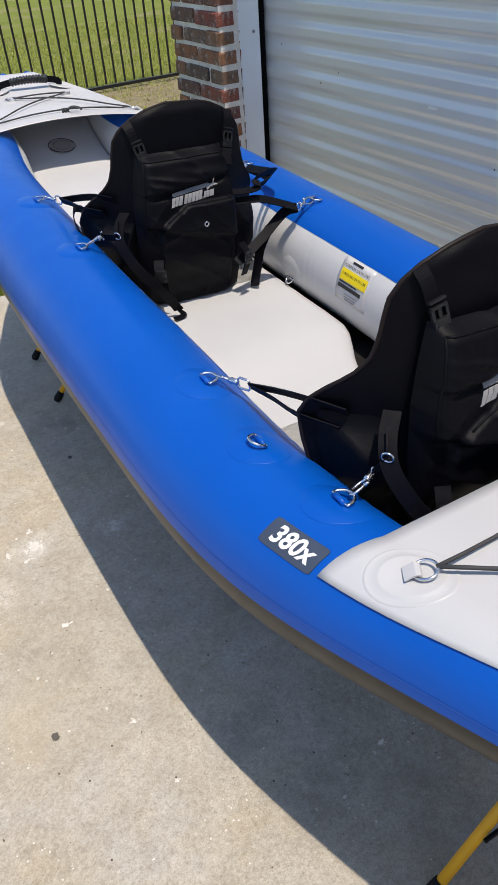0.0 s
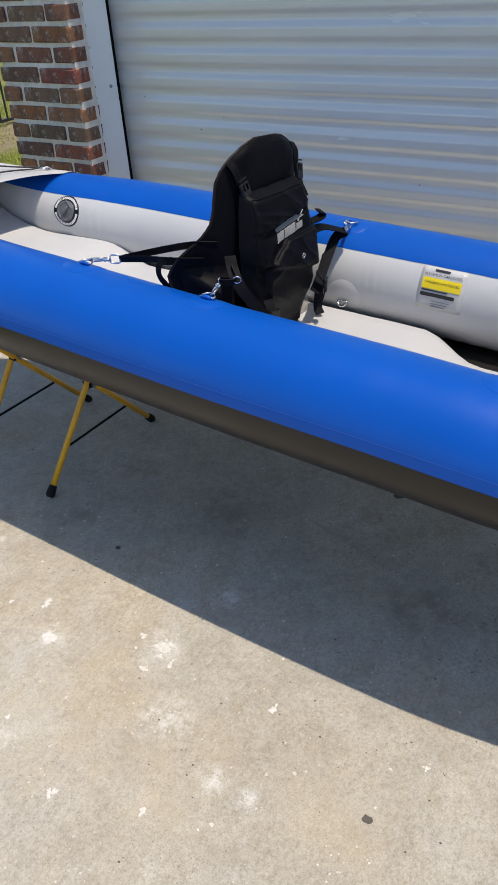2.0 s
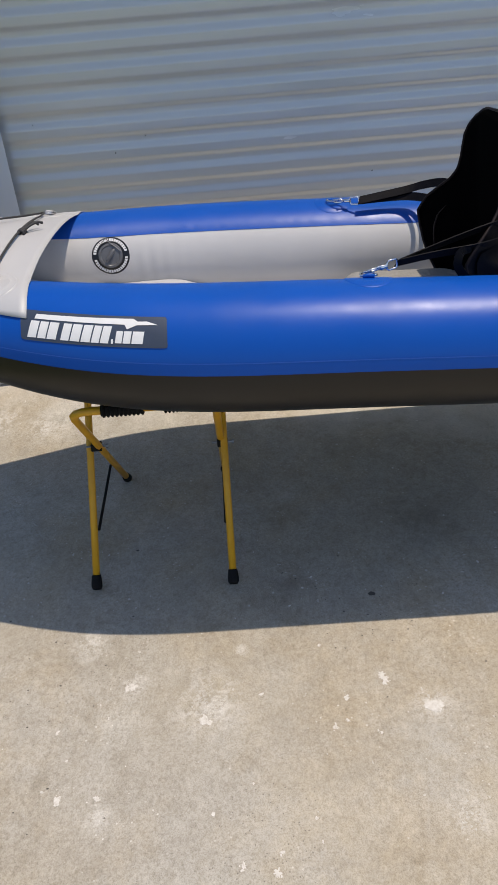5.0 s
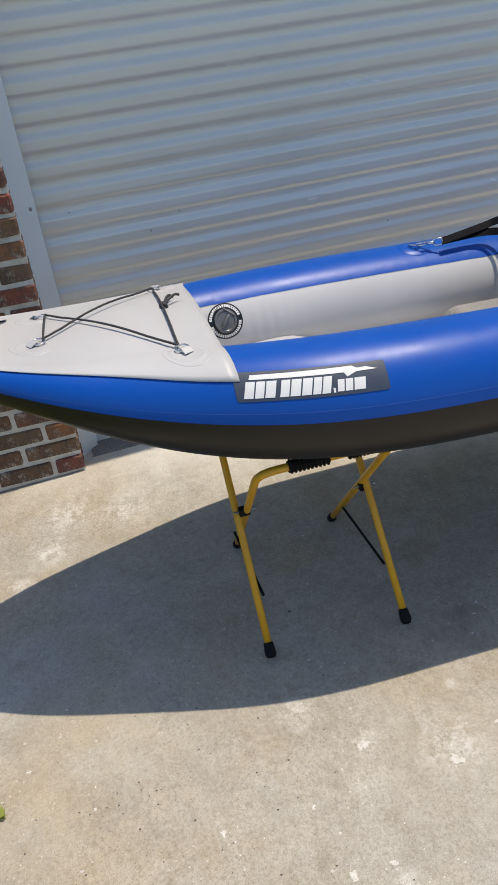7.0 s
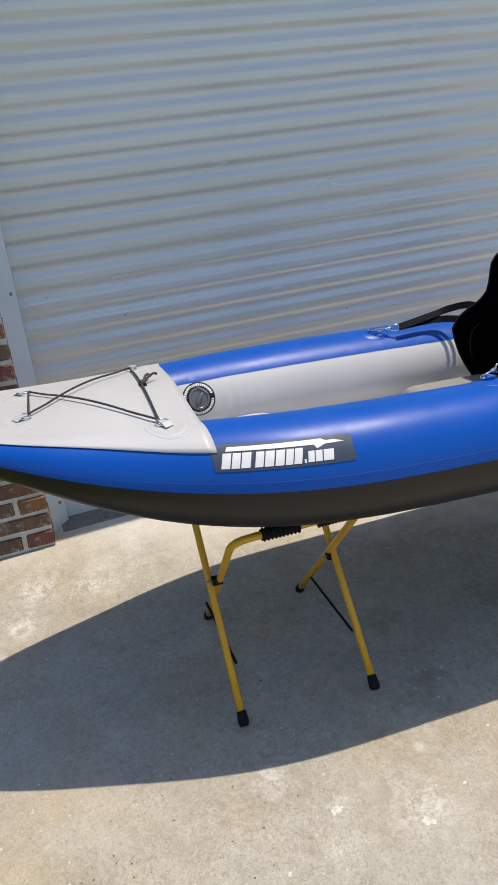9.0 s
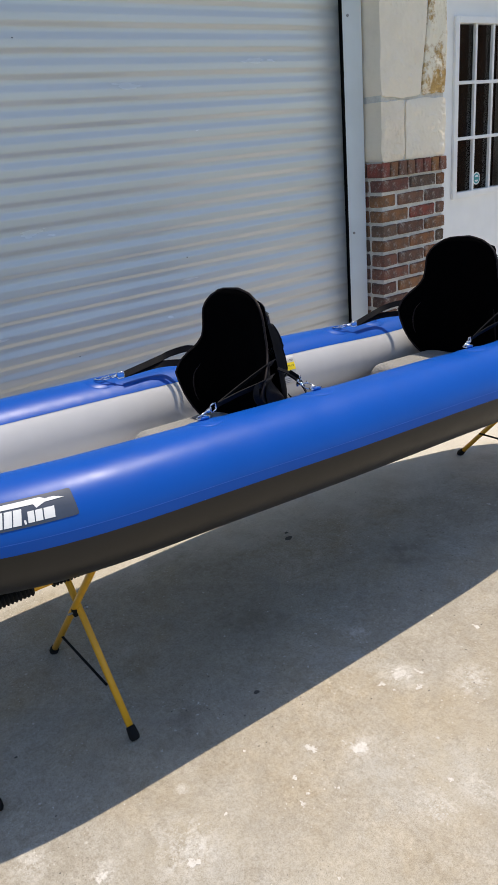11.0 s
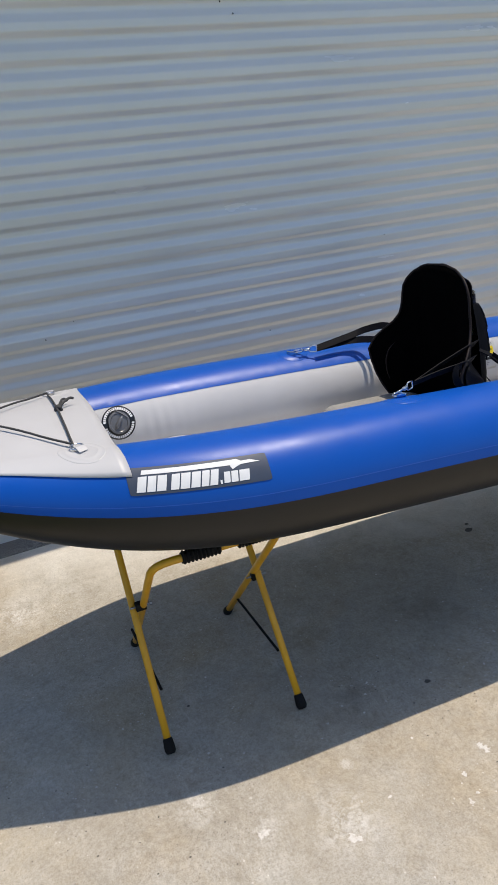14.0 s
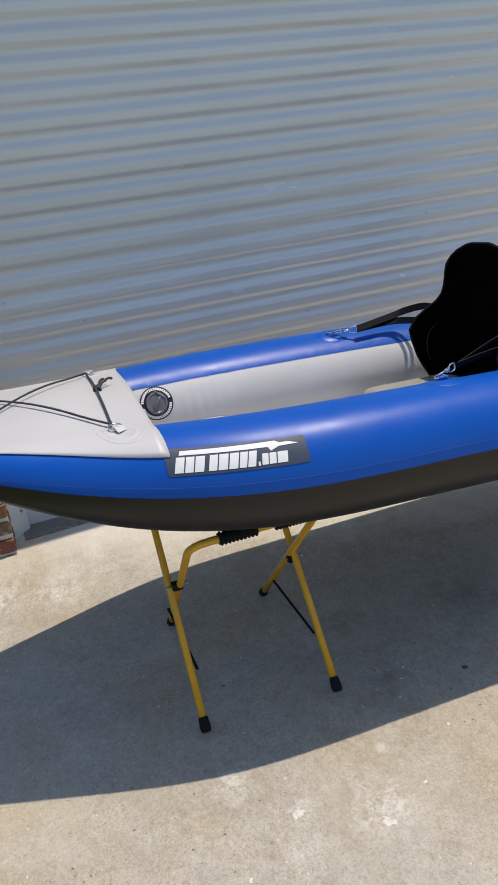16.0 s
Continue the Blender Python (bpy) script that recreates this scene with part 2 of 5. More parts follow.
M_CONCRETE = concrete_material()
splash = Nodes("dried_cement_splash", 0.9, 0, 0.2)
splash.color(splash.ramp(splash.noise(120, 5, 0.75), [(0.34, (0.54, 0.50, 0.44)), (0.50, (0.66, 0.63, 0.58)), (0.7, (0.74, 0.72, 0.68))]))
M_SPLASH = splash.mat
scuff = Nodes("cement_scuff", 0.9, 0, 0.2)
scuff.color(scuff.ramp(scuff.noise(150, 5, 0.75), [(0.36, (0.47, 0.435, 0.37)), (0.66, (0.62, 0.60, 0.55))]))
M_SCUFF = scuff.mat
M_PIT = simple("dark_pit", (0.10, 0.09, 0.075), 0.95)
M_BLUE = vinyl("blue_vinyl", (0.0, 0.077, 0.41), 0.34, 0.25)
M_HULL = vinyl("black_hull_vinyl", (0.0130, 0.0113, 0.0100), 0.38, 0.42)
M_INNER = vinyl("grey_white_vinyl", (0.56, 0.56, 0.56), 0.45)
M_DECK = vinyl("deck_vinyl", (0.49, 0.49, 0.50), 0.45)
M_FLOOR = vinyl("floor_vinyl", (0.48, 0.48, 0.49), 0.5)
M_SEAM = simple("seam_weld", (0.008, 0.095, 0.47), 0.4)
M_DOOR = door_material()
M_JAMB = simple("painted_steel_jamb", (0.64, 0.68, 0.70), 0.4, vary=0.05, scale=4)
M_RUBBER = simple("black_rubber", (0.006, 0.006, 0.0065), 0.7, spec=0.2)
M_BRICK = brick_material()
M_STONE = stone_material()
M_RUST = rust_stone_material()
M_MORTAR = mortar_material()
M_LAWN = lawn_material()
M_BLADE = blade_material()
M_IRON = simple("black_iron_paint", (0.012, 0.012, 0.013), 0.45)
M_YELLOW = simple("yellow_powder_coat", (0.64, 0.33, 0.014), 0.42, vary=0.08, scale=14)
M_ZINC = simple("dull_zinc", (0.30, 0.30, 0.31), 0.4, 1.0)
M_STEEL = simple("bright_steel", (0.72, 0.72, 0.74), 0.16, 1.0, vary=0.06)
M_NYLON = fabric("black_nylon", (0.0024, 0.0025, 0.0044), 0.52, 0.10)
M_FELT = fabric("black_neoprene", (0.0009, 0.0009, 0.0011), 0.95, 0.02)
M_WEB = fabric("black_webbing", (0.0046, 0.0046, 0.0068), 0.55, 0.08)
M_PIPING = simple("dark_red_black_piping", (0.0120, 0.0075, 0.0078), 0.55, spec=0.2)
M_PLASTIC = simple("black_plastic", (0.009, 0.009, 0.0105), 0.28, spec=0.5)
M_CORD = simple("dark_grey_cord", (0.035, 0.035, 0.037), 0.7)
M_GREYPLASTIC = simple("grey_plastic", (0.13, 0.135, 0.145), 0.25)
M_PLATE = simple("slate_rubber_plate", (0.040, 0.056, 0.092), 0.5, vary=0.08)
M_WHITE = simple("white_print", (0.80, 0.80, 0.80), 0.5, vary=0.04)
M_PRINT = simple("grey_white_print", (0.27, 0.27, 0.28), 0.7, vary=0.08)
M_YLABEL = simple("yellow_print", (0.80, 0.62, 0.01), 0.5, vary=0.04)
M_CLEAR = simple("milky_label_film", (0.52, 0.52, 0.52), 0.33, vary=0.05)
M_INK = simple("black_print", (0.02, 0.02, 0.02), 0.5)
M_DOORPAINT = simple("white_door_paint", (0.88, 0.88, 0.875), 0.4, vary=0.04, scale=5)
pad = Nodes("dimpled_cushion_vinyl", 0.5)
pad.color(pad.ramp(pad.noise(8, 4), [(0.3, (0.27, 0.262, 0.245)), (0.7, (0.33, 0.32, 0.305))]))
pad.bump(pad.cells(95), 0.6, 0.004)
M_GREYPAD = pad.mat
M_TEAL = simple("teal_print", (0.05, 0.30, 0.32), 0.5)
M_BRASS = simple("satin_knob_metal", (0.55, 0.50, 0.42), 0.25, 1.0)
# near-black colour standing in for the darkness of an unlit room
M_DARKROOM = simple("unlit_room_black", (0.04, 0.038, 0.036), 0.9)
M_SILL = simple("exposed_aggregate", (0.20, 0.19, 0.175), 0.95, vary=0.6, scale=160, bump=0.8, bscale=140)
glass = Nodes("window_glass", 0.02, 0, 0.5)
glass.bsdf.inputs["Transmission Weight"].default_value = 1.0
glass.bsdf.inputs["IOR"].default_value = 1.45
glass.color((0.75, 0.78, 0.78))
M_GLASS = glass.mat


# ---- mesh helpers ----
def link_mesh(name, bm, material, parent=None, label="", smooth=False):
    me = bpy.data.meshes.new(name)
    bm.normal_update()
    bm.to_mesh(me)
    bm.free()
    for m in material if isinstance(material, (list, tuple)) else (material,):
        me.materials.append(m)
    if smooth:
        me.shade_smooth()
    ob = new(name, me)
    if parent:
        ob.parent = parent
    if label:
        tagged(ob, label)
    return ob


def part(name, bm, material, parent, label="", smooth=False):
    return link_mesh(name, bm, material, parent, label, smooth)


def thing(name, label, category, group="", kind="", at=None):
    """An empty at a thing's base, which parents its parts."""
    ob = new(name)
    ob.empty_display_size = 0.1
    if at is not None:
        ob.matrix_world = at
    return tagged(ob, label, category, group, kind)


def box(bm, x0, x1, y0, y1, z0, z1, bevel=0.0):
    vs = [bm.verts.new((x, y, z)) for x in (x0, x1) for y in (y0, y1) for z in (z0, z1)]
    faces = [bm.faces.new([vs[i] for i in q]) for q in ((0, 1, 3, 2), (4, 6, 7, 5), (0, 4, 5, 1), (2, 3, 7, 6), (0, 2, 6, 4), (1, 5, 7, 3))]
    if bevel:
        edges = list({e for f in faces for e in f.edges})
        bmesh.ops.bevel(bm, geom=edges, offset=bevel, segments=2, affect="EDGES", profile=0.6)
    return bm


def frames_along(pts, up=None):
    """Tangent, side and normal at each point of a line."""
    pts = [Vector(p) for p in pts]
    out, side = [], None
    for i, p in enumerate(pts):
        t = (pts[min(i + 1, len(pts) - 1)] - pts[max(i - 1, 0)]).normalized()
        ref = Vector(up) if up is not None else (side if side is not None else (Vector((0, 0, 1)) if abs(t.z) < 0.9 else Vector((1, 0, 0))))
        if up is None and side is not None:
            s = (side - side.dot(t) * t).normalized()
        else:
            s = t.cross(ref).normalized()
        side = s
        out.append((p, t, s, s.cross(t).normalized()))
    return out


def smooth_line(pts, n=6):
    """Catmull-Rom through the points."""
    p = [Vector(q) for q in pts]
    p = [2 * p[0] - p[1]] + p + [2 * p[-1] - p[-2]]
    out = []
    for i in range(1, len(p) - 2):
        for k in range(n):
            t = k / n
            a, b, c, d = p[i - 1], p[i], p[i + 1], p[i + 2]
            out.append(0.5 * ((2 * b) + (c - a) * t + (2 * a - 5 * b + 4 * c - d) * t * t + (3 * b - a - 3 * c + d) * t ** 3))
    return out + [p[-2]]


def rod(bm, pts, r, seg=10, closed=False):
    """A round bar along a line; r is one radius or one for each point."""
    fr = frames_along(pts)
    rings = []
    for i, (p, t, s, u) in enumerate(fr):
        rr = r[i] if isinstance(r, (list, tuple)) else r
        rings.append([bm.verts.new(p + rr * (math.cos(a) * s + math.sin(a) * u)) for a in (2 * math.pi * k / seg for k in range(seg))])
    pairs = list(zip(rings, rings[1:])) + ([(rings[-1], rings[0])] if closed else [])
    for a, b in pairs:
        for k in range(seg):
            bm.faces.new((a[k], a[(k + 1) % seg], b[(k + 1) % seg], b[k]))
    if not closed:
        bm.faces.new(rings[0][::-1])
        bm.faces.new(rings[-1])
    return bm


def ribbon(bm, pts, width, thick, up, twist=None, side=None):
    """Flat webbing along a line; up is the webbing's face normal (rough)."""
    rings = []
    fr = frames_along(pts, up)
    for i, (p, t, s, u) in enumerate(fr):
        if side is not None:
            s = Vector(side).normalized()
            u = s.cross(t).normalized()
        if twist:
            q = Matrix.Rotation(radians(twist[0] + (twist[1] - twist[0]) * i / (len(fr) - 1)), 3, t)
            s, u = q @ s, q @ u
        a, b = s * width / 2, u * thick / 2
        rings.append([bm.verts.new(p + k * a + m * b) for k, m in ((-1, -1), (1, -1), (1, 1), (-1, 1))])
    for a, b in zip(rings, rings[1:]):
        for k in range(4):
            bm.faces.new((a[k], a[(k + 1) % 4], b[(k + 1) % 4], b[k]))
    bm.faces.new(rings[0][::-1])
    bm.faces.new(rings[-1])
    return bm


def arc_ring(centre, r, axis, n=20, a0=0.0, a1=2 * math.pi, ref=(0, 0, 1)):
    axis = Vector(axis).normalized()
    s = axis.cross(Vector(ref))
    s = s.normalized() if s.length > 1e-4 else Vector((1, 0, 0))
    u = axis.cross(s)
    return [Vector(centre) + r * (math.cos(a0 + (a1 - a0) * k / n) * s + math.sin(a0 + (a1 - a0) * k / n) * u) for k in range(n + (0 if abs(a1 - a0 - 2 * math.pi) < 1e-6 else 1))]


def spline(knots, values):
    """A natural cubic through values at the knots."""
    k, f = np.array(knots), np.array(values)
    n, h = len(k), np.diff(k)
    a = np.zeros((n, n))
    b = np.zeros(n)
    a[0, 0] = a[-1, -1] = 1
    for i in range(1, n - 1):
        a[i, i - 1:i + 2] = h[i - 1], 2 * (h[i - 1] + h[i]), h[i]
        b[i] = 6 * ((f[i + 1] - f[i]) / h[i] - (f[i] - f[i - 1]) / h[i - 1])
    m = np.linalg.solve(a, b)

    def at(y):
        i = int(np.clip(np.searchsorted(k, y) - 1, 0, n - 2))
        t1, t0 = k[i + 1] - y, y - k[i]
        return float(m[i] * t1 ** 3 / (6 * h[i]) + m[i + 1] * t0 ** 3 / (6 * h[i]) + (f[i] / h[i] - m[i] * h[i] / 6) * t1 + (f[i + 1] / h[i] - m[i + 1] * h[i] / 6) * t0)
    return at


def smoothstep(a, b, x):
    t = min(1, max(0, (x - a) / (b - a)))
    return t * t * (3 - 2 * t)


def floor_z(x, y):
    """The driveway: almost level, with a low apron that rises to the building."""
    t = min(1.0, max(0.0, (x - 0.45) / 0.57))
    return -0.0053 * x - 0.0194 * y + 0.052 * t * t * (3 - 2 * t)


# ---- ground ----
def ground():
    bm = bmesh.new()
    xs = [-300, -120, -50, -20] + [-12 + 0.8 * i for i in range(31)] + [20, 50, 120, 300]
    ys = [-300, -120, -50, -20] + [-12 + 0.8 * i for i in range(41)] + [28, 50, 120, 300]
    grid = []
    for x in xs:
        row = []
        for y in ys:
            z = floor_z(max(-12, min(12, x)), max(-12, min(20, y))) - 0.05
            if y > 2.6:
                z += 0.035 + 0.02 * noise.noise((x * 0.6, y * 0.6, 0))
            row.append(bm.verts.new((x, y, z)))
        grid.append(row)
    for a, b in zip(grid, grid[1:]):
        for k in range(len(ys) - 1):
            bm.faces.new((a[k], b[k], b[k + 1], a[k + 1]))
    ob = link_mesh("ground", bm, M_LAWN, smooth=True)
    return tagged(ob, "sunlit green lawn with dry patches behind the fence", "lawn", kind="structure")


ground()


def slab():
    bm = bmesh.new()
    y0, y1 = -7.0, 1.905
    xs = [-7.0 + 0.4 * i for i in range(19)] + [0.42 + 0.05 * i for i in range(17)]
    top = []
    for x in xs:
        for j in range(29):
            y = y0 + (y1 + 0.026 * max(-1.5, x) - y0) * j / 28
            top.append(bm.verts.new((x, y, floor_z(x, y))))
    for i in range(len(xs) - 1):
        for j in range(28):
            a = i * 29 + j
            bm.faces.new((top[a], top[a + 29], top[a + 30], top[a + 1]))
    edge = [e for e in bm.edges if e.is_boundary]
    ex = bmesh.ops.extrude_edge_only(bm, edges=edge)
    for v in ex["geom"]:
        if isinstance(v, bmesh.types.BMVert):
            v.co.z -= 0.12
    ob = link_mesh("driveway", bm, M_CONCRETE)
    return tagged(ob, "weathered tan concrete driveway with pale cement splashes", "driveway", kind="structure")


driveway = slab()


# ---- building ----
DOOR_X, FACE_X = 1.16, 0.94
DOOR_Y0, DOOR_Y1 = -1.60, 1.49
PITCH = 0.0895


def roller_door():
    door = thing("roller_door", "closed pale grey corrugated steel roller door", "garage door", kind="structure", at=pose(DOOR_X, 0, 0))
    prof = []
    # going up: an overhanging lip, a flat band, a sloping ledge, a hollow band
    def depth(a):
        p = (a - 0.365) % 1.0
        return 0.0012 + 0.0082 * (smoothstep(-0.02, 0.25, p) - 0.08 * p - 0.92 * smoothstep(0.50, 0.86, p))
    steps = [k / 32 for k in range(32)]
    shape = [(a, depth(a)) for a in steps]
    k = 0
    z0 = 0.1249
    while z0 + PITCH * k < 2.75:
        for a, d in shape:
            prof.append((z0 + PITCH * (k + a), d))
        k += 1
    bm = bmesh.new()
    ys = [DOOR_Y0 - 0.03 + (DOOR_Y1 - DOOR_Y0 + 0.06) * i / 48 for i in range(49)]
    rows = []
    for zz, d in prof:
        rows.append([bm.verts.new((-d + 0.0022 * noise.noise((y * 1.3, zz * 0.9, 3.0)), y, zz)) for y in ys])
    for a, b in zip(rows, rows[1:]):
        for i in range(len(ys) - 1):
            bm.faces.new((a[i], b[i], b[i + 1], a[i + 1]))
    part("curtain", bm, M_DOOR, door, smooth=True)
    bm = bmesh.new()
    box(bm, 0.0035, 0.006, ys[0], ys[-1], prof[0][0], prof[-1][0])
    part("curtain_back", bm, M_JAMB, door)
    bm = bmesh.new()
    box(bm, -0.022, 0.02, DOOR_Y0, DOOR_Y1, -0.02, 0.1185, 0.004)
    part("bottom_bar", bm, M_JAMB, door)
    bm = bmesh.new()
    random.seed(5)
    for y, zz, r in ((1.070, 0.822, .003), (0.952, 0.874, .0025), (0.109, 0.681, .003), (1.35, 0.94, .0025), (-0.50, 1.012, .003), (0.20, 1.95, .004), (0.15, 1.91, .003)):
        bmesh.ops.create_icosphere(bm, subdivisions=1, radius=r, matrix=Matrix.Translation((-0.012, y, zz)))
    part("mud_speck", bm, M_INK, door)
    return door


roller_door()


def jamb(name, front, inner, seal):
    """A folded steel lining beside the opening, in two lapped lengths, with its rubber seal and bolts; front and inner are the (x, y) of its face's edges."""
    ob = thing(name, "painted grey steel door jamb with bolts and black seal", "door jamb", kind="structure", at=pose(0, 0, 0))
    (x0, corner_y), (x1, inner_y) = front, inner
    s = 1 if corner_y > 0 else -1
    face = Vector((x1 - x0, inner_y - corner_y, 0))
    width = face.length
    face.normalize()
    out = Vector((face.y, -face.x, 0))
    if out.x > 0.01 or out.y * s > 0.5:
        out = -out

    def prism(bm, pts, z0, z1):
        lo = [bm.verts.new((x, y, z0)) for x, y in pts]
        hi = [bm.verts.new((x, y, z1)) for x, y in pts]
        n = len(pts)
        bm.faces.new(lo)
        bm.faces.new(hi)
        for k in range(n):
            bm.faces.new((lo[k], lo[(k + 1) % n], hi[(k + 1) % n], hi[k]))
        bmesh.ops.recalc_face_normals(bm, faces=bm.faces)
        return bm
    for z0, z1, d in ((-0.04, 0.948, 0.0), (0.948, 2.715, 0.002)):
        o = out * d
        part("plate", prism(bmesh.new(), [(x0 + o.x, corner_y + min(0, s * o.y) * s), (x1 + o.x, inner_y + o.y), (x1 + 0.022 + o.x, corner_y)], z0, z1), M_JAMB, ob)
    # the seal's lip lies over the curtain; its inner margin lies in the hollows, whose proud bands cover it
    for x, a, b in ((DOOR_X - 0.0150, seal[0], seal[1]), (DOOR_X - 0.0070, seal[1], seal[2])):
        if abs(b - a) > 0.002:
            part("seal", prism(bmesh.new(), [(x, a), (x, b), (x + 0.003, b), (x + 0.003, a)], -0.04, 2.715), M_RUBBER, ob)
    for zz in (0.985, 2.0, 0.12):
        c = Vector((x0, corner_y, zz)) + face * width * 0.72 + out * 0.003
        bm = bmesh.new()
        rod(bm, [c - out * 0.003, c + out * 0.003, c + out * 0.005], [0.007, 0.0065, 0.004], 12)
        part("bolt", bm, M_ZINC, ob)
    return ob


jamb("door_jamb_north", (1.045, 1.530), (1.108, 1.459), (1.52, 1.479, 1.478))
jamb("door_jamb_south", (1.048, -1.586), (1.082, -1.491), (-1.60, -1.534, -1.533))


def wall(name, label, x0, x1, y0, y1, z0, z1, material=None):
    bm = bmesh.new()
    box(bm, x0, x1, y0, y1, z0, z1)
    return tagged(link_mesh(name, bm, material or M_MORTAR), label, "wall", kind="structure")


PIER_N = (1.526, 1.968)
PIER_S = (-2.10, -1.598)
BRICK_TOP, COURSE = 1.246, 0.0757
pier_n = wall("wall_north_pier", "brick garage pier with thick grey mortar joints", FACE_X + 0.009, 1.40, PIER_N[0] + .002, PIER_N[1] - .010, -0.3, 2.9)
pier_s = wall("wall_south_pier", "brick and limestone pier between garage door and entry door", FACE_X + 0.009, 1.40, PIER_S[0] + .010, PIER_S[1] - .010, -0.3, 2.9)
wall("wall_north", "brick side wall of the garage", 1.40, 7.0, 1.84, 1.958, -0.3, 2.9, M_BRICK)
wall("wall_header", "wall above the garage door", 0.97, 1.40, -1.590, 1.545, 2.72, 2.9)
wall("wall_south_end", "painted wall beyond the entry door", 1.06, 1.40, -7.0, -3.26, -0.3, 2.9)
# unseen wall, added so the entry door's glass reflects dark brick, not sky
wall("wall_wing", "unseen brick wall added for the entry panes to reflect", -2.2, 1.40, -7.0, -6.7, -0.3, 3.6, M_BRICK)
# unseen garage shell, added near-black so the entry panes stay dark
wall("wall_garage_back", "unseen near-black wall added to close the garage", 6.88, 7.0, -4.4, 1.84, -0.3, 2.9, M_DARKROOM)
wall("wall_garage_south", "unseen near-black wall added to close the garage", 1.40, 6.88, -4.5, -4.4, -0.3, 2.9, M_DARKROOM)
wall("roof_slab", "unseen flat roof added over the garage", 0.97, 7.0, -4.75, 1.97, 2.905, 3.05, M_DARKROOM)


def entry_door():
    door = thing("entry_door", "white steel entry door with nine dark glass panes", "door", kind="structure", at=pose(1.07, 0, 0))
    y0, y1, zt, zb = -3.20, -2.27, 2.105, floor_z(1.07, -2.7)
    w0, w1, v0, v1 = -2.862, -2.377, 1.097, 1.980
    bm = bmesh.new()
    box(bm, 0.012, 0.05, y0, w0, zb, zt)
    box(bm, 0.012, 0.05, w1, y1, zb, zt)
    box(bm, 0.012, 0.05, w0, w1, zb, v0)
    box(bm, 0.012, 0.05, w0, w1, v1, zt)
    leaf = part("door_leaf", bm, M_DOORPAINT, door)
    for a, b, c, d in ((w0 - .035, w0, v0 - .035, v1 + .035), (w1, w1 + .035, v0 - .035, v1 + .035), (w0, w1, v0 - .035, v0), (w0, w1, v1, v1 + .035)):
        bm = bmesh.new()
        box(bm, -0.006, 0.0125, a, b, c, d, 0.004)
        part("window_trim", bm, M_DOORPAINT, door)
    pw, ph = (w1 - w0) / 3, (v1 - v0) / 3
    for k in (1, 2):
        bm = bmesh.new()
        box(bm, 0.002, 0.022, w0 + pw * k - .009, w0 + pw * k + .009, v0, v1, 0.003)
        part("mullion", bm, M_DOORPAINT, door)
        bm = bmesh.new()
        box(bm, 0.003, 0.021, w0, w1, v0 + ph * k - .009, v0 + ph * k + .009, 0.003)
        part("muntin", bm, M_DOORPAINT, door)
    for i in range(3):
        for j in range(3):
            bm = bmesh.new()
            box(bm, 0.026, 0.030, w0 + pw * i, w0 + pw * (i + 1), v0 + ph * j, v0 + ph * (j + 1))
            part("pane", bm, M_GLASS, door)
    for nm, r, d, m in (("sticker", 0.036, 0.0, M_WHITE), ("sticker_ring", 0.029, 0.0008, M_TEAL), ("sticker_centre", 0.020, 0.0016, M_WHITE)):
        bm = bmesh.new()
        bmesh.ops.create_cone(bm, cap_ends=True, segments=28, radius1=r, radius2=r, depth=0.0015, matrix=Matrix.Translation((0.0248 - d, -2.603, 1.158)) @ Matrix.Rotation(radians(90), 4, "Y"))
        part(nm, bm, m, door, "round white and teal sticker" if nm == "sticker" else "")
    bm = bmesh.new()
    box(bm, 0.020, 0.0222, -2.625, -2.581, 1.150, 1.166)
    part("sticker_band", bm, M_TEAL, door)
    bm = bmesh.new()
    rod(bm, [(0.012, -3.13, 0.905), (-0.02, -3.13, 0.905), (-0.03, -3.13, 0.905), (-0.05, -3.13, 0.905), (-0.065, -3.13, 0.905)], [.03, .012, .02, .03, .018], 16)
    part("door_knob", bm, M_BRASS, door, smooth=True)
    bm = bmesh.new()
    rod(bm, [(0.012, -2.985, 1.04), (-0.012, -2.985, 1.04), (-0.018, -2.985, 1.04)], [.028, .028, .018], 16)
    part("deadbolt", bm, M_BRASS, door, smooth=True)
    for a, b, c, d in ((y1, y1 + .13, zb, zt + .1), (y0 - .08, y0, zb, zt + .1), (y0, y1, zt, zt + .1)):
        bm = bmesh.new()
        box(bm, -0.004, 0.33, a + .001, b - .001, c, d, 0.004)
        part("casing", bm, M_DOORPAINT, door)
    return door


entry_door()
wall("wall_over_entry", "wall above the entry door", 1.06, 1.40, -3.26, -2.16, 2.33, 2.9)


def sill():
    bm = bmesh.new()
    vs = [(x, y, floor_z(x, y) + 0.006) for x, y in ((1.02, -1.49), (1.20, -1.49), (1.20, 1.49), (1.02, 1.49))]
    v = [bm.verts.new(p) for p in vs] + [bm.verts.new((p[0], p[1], p[2] - 0.05)) for p in vs]
    for q in ((0, 1, 2, 3), (7, 6, 5, 4), (0, 4, 5, 1), (1, 5, 6, 2), (2, 6, 7, 3), (3, 7, 4, 0)):
        bm.faces.new([v[i] for i in q])
    return tagged(link_mesh("door_sill", bm, M_SILL), "rough exposed aggregate strip under the roller door", "threshold", kind="structure")


sill()


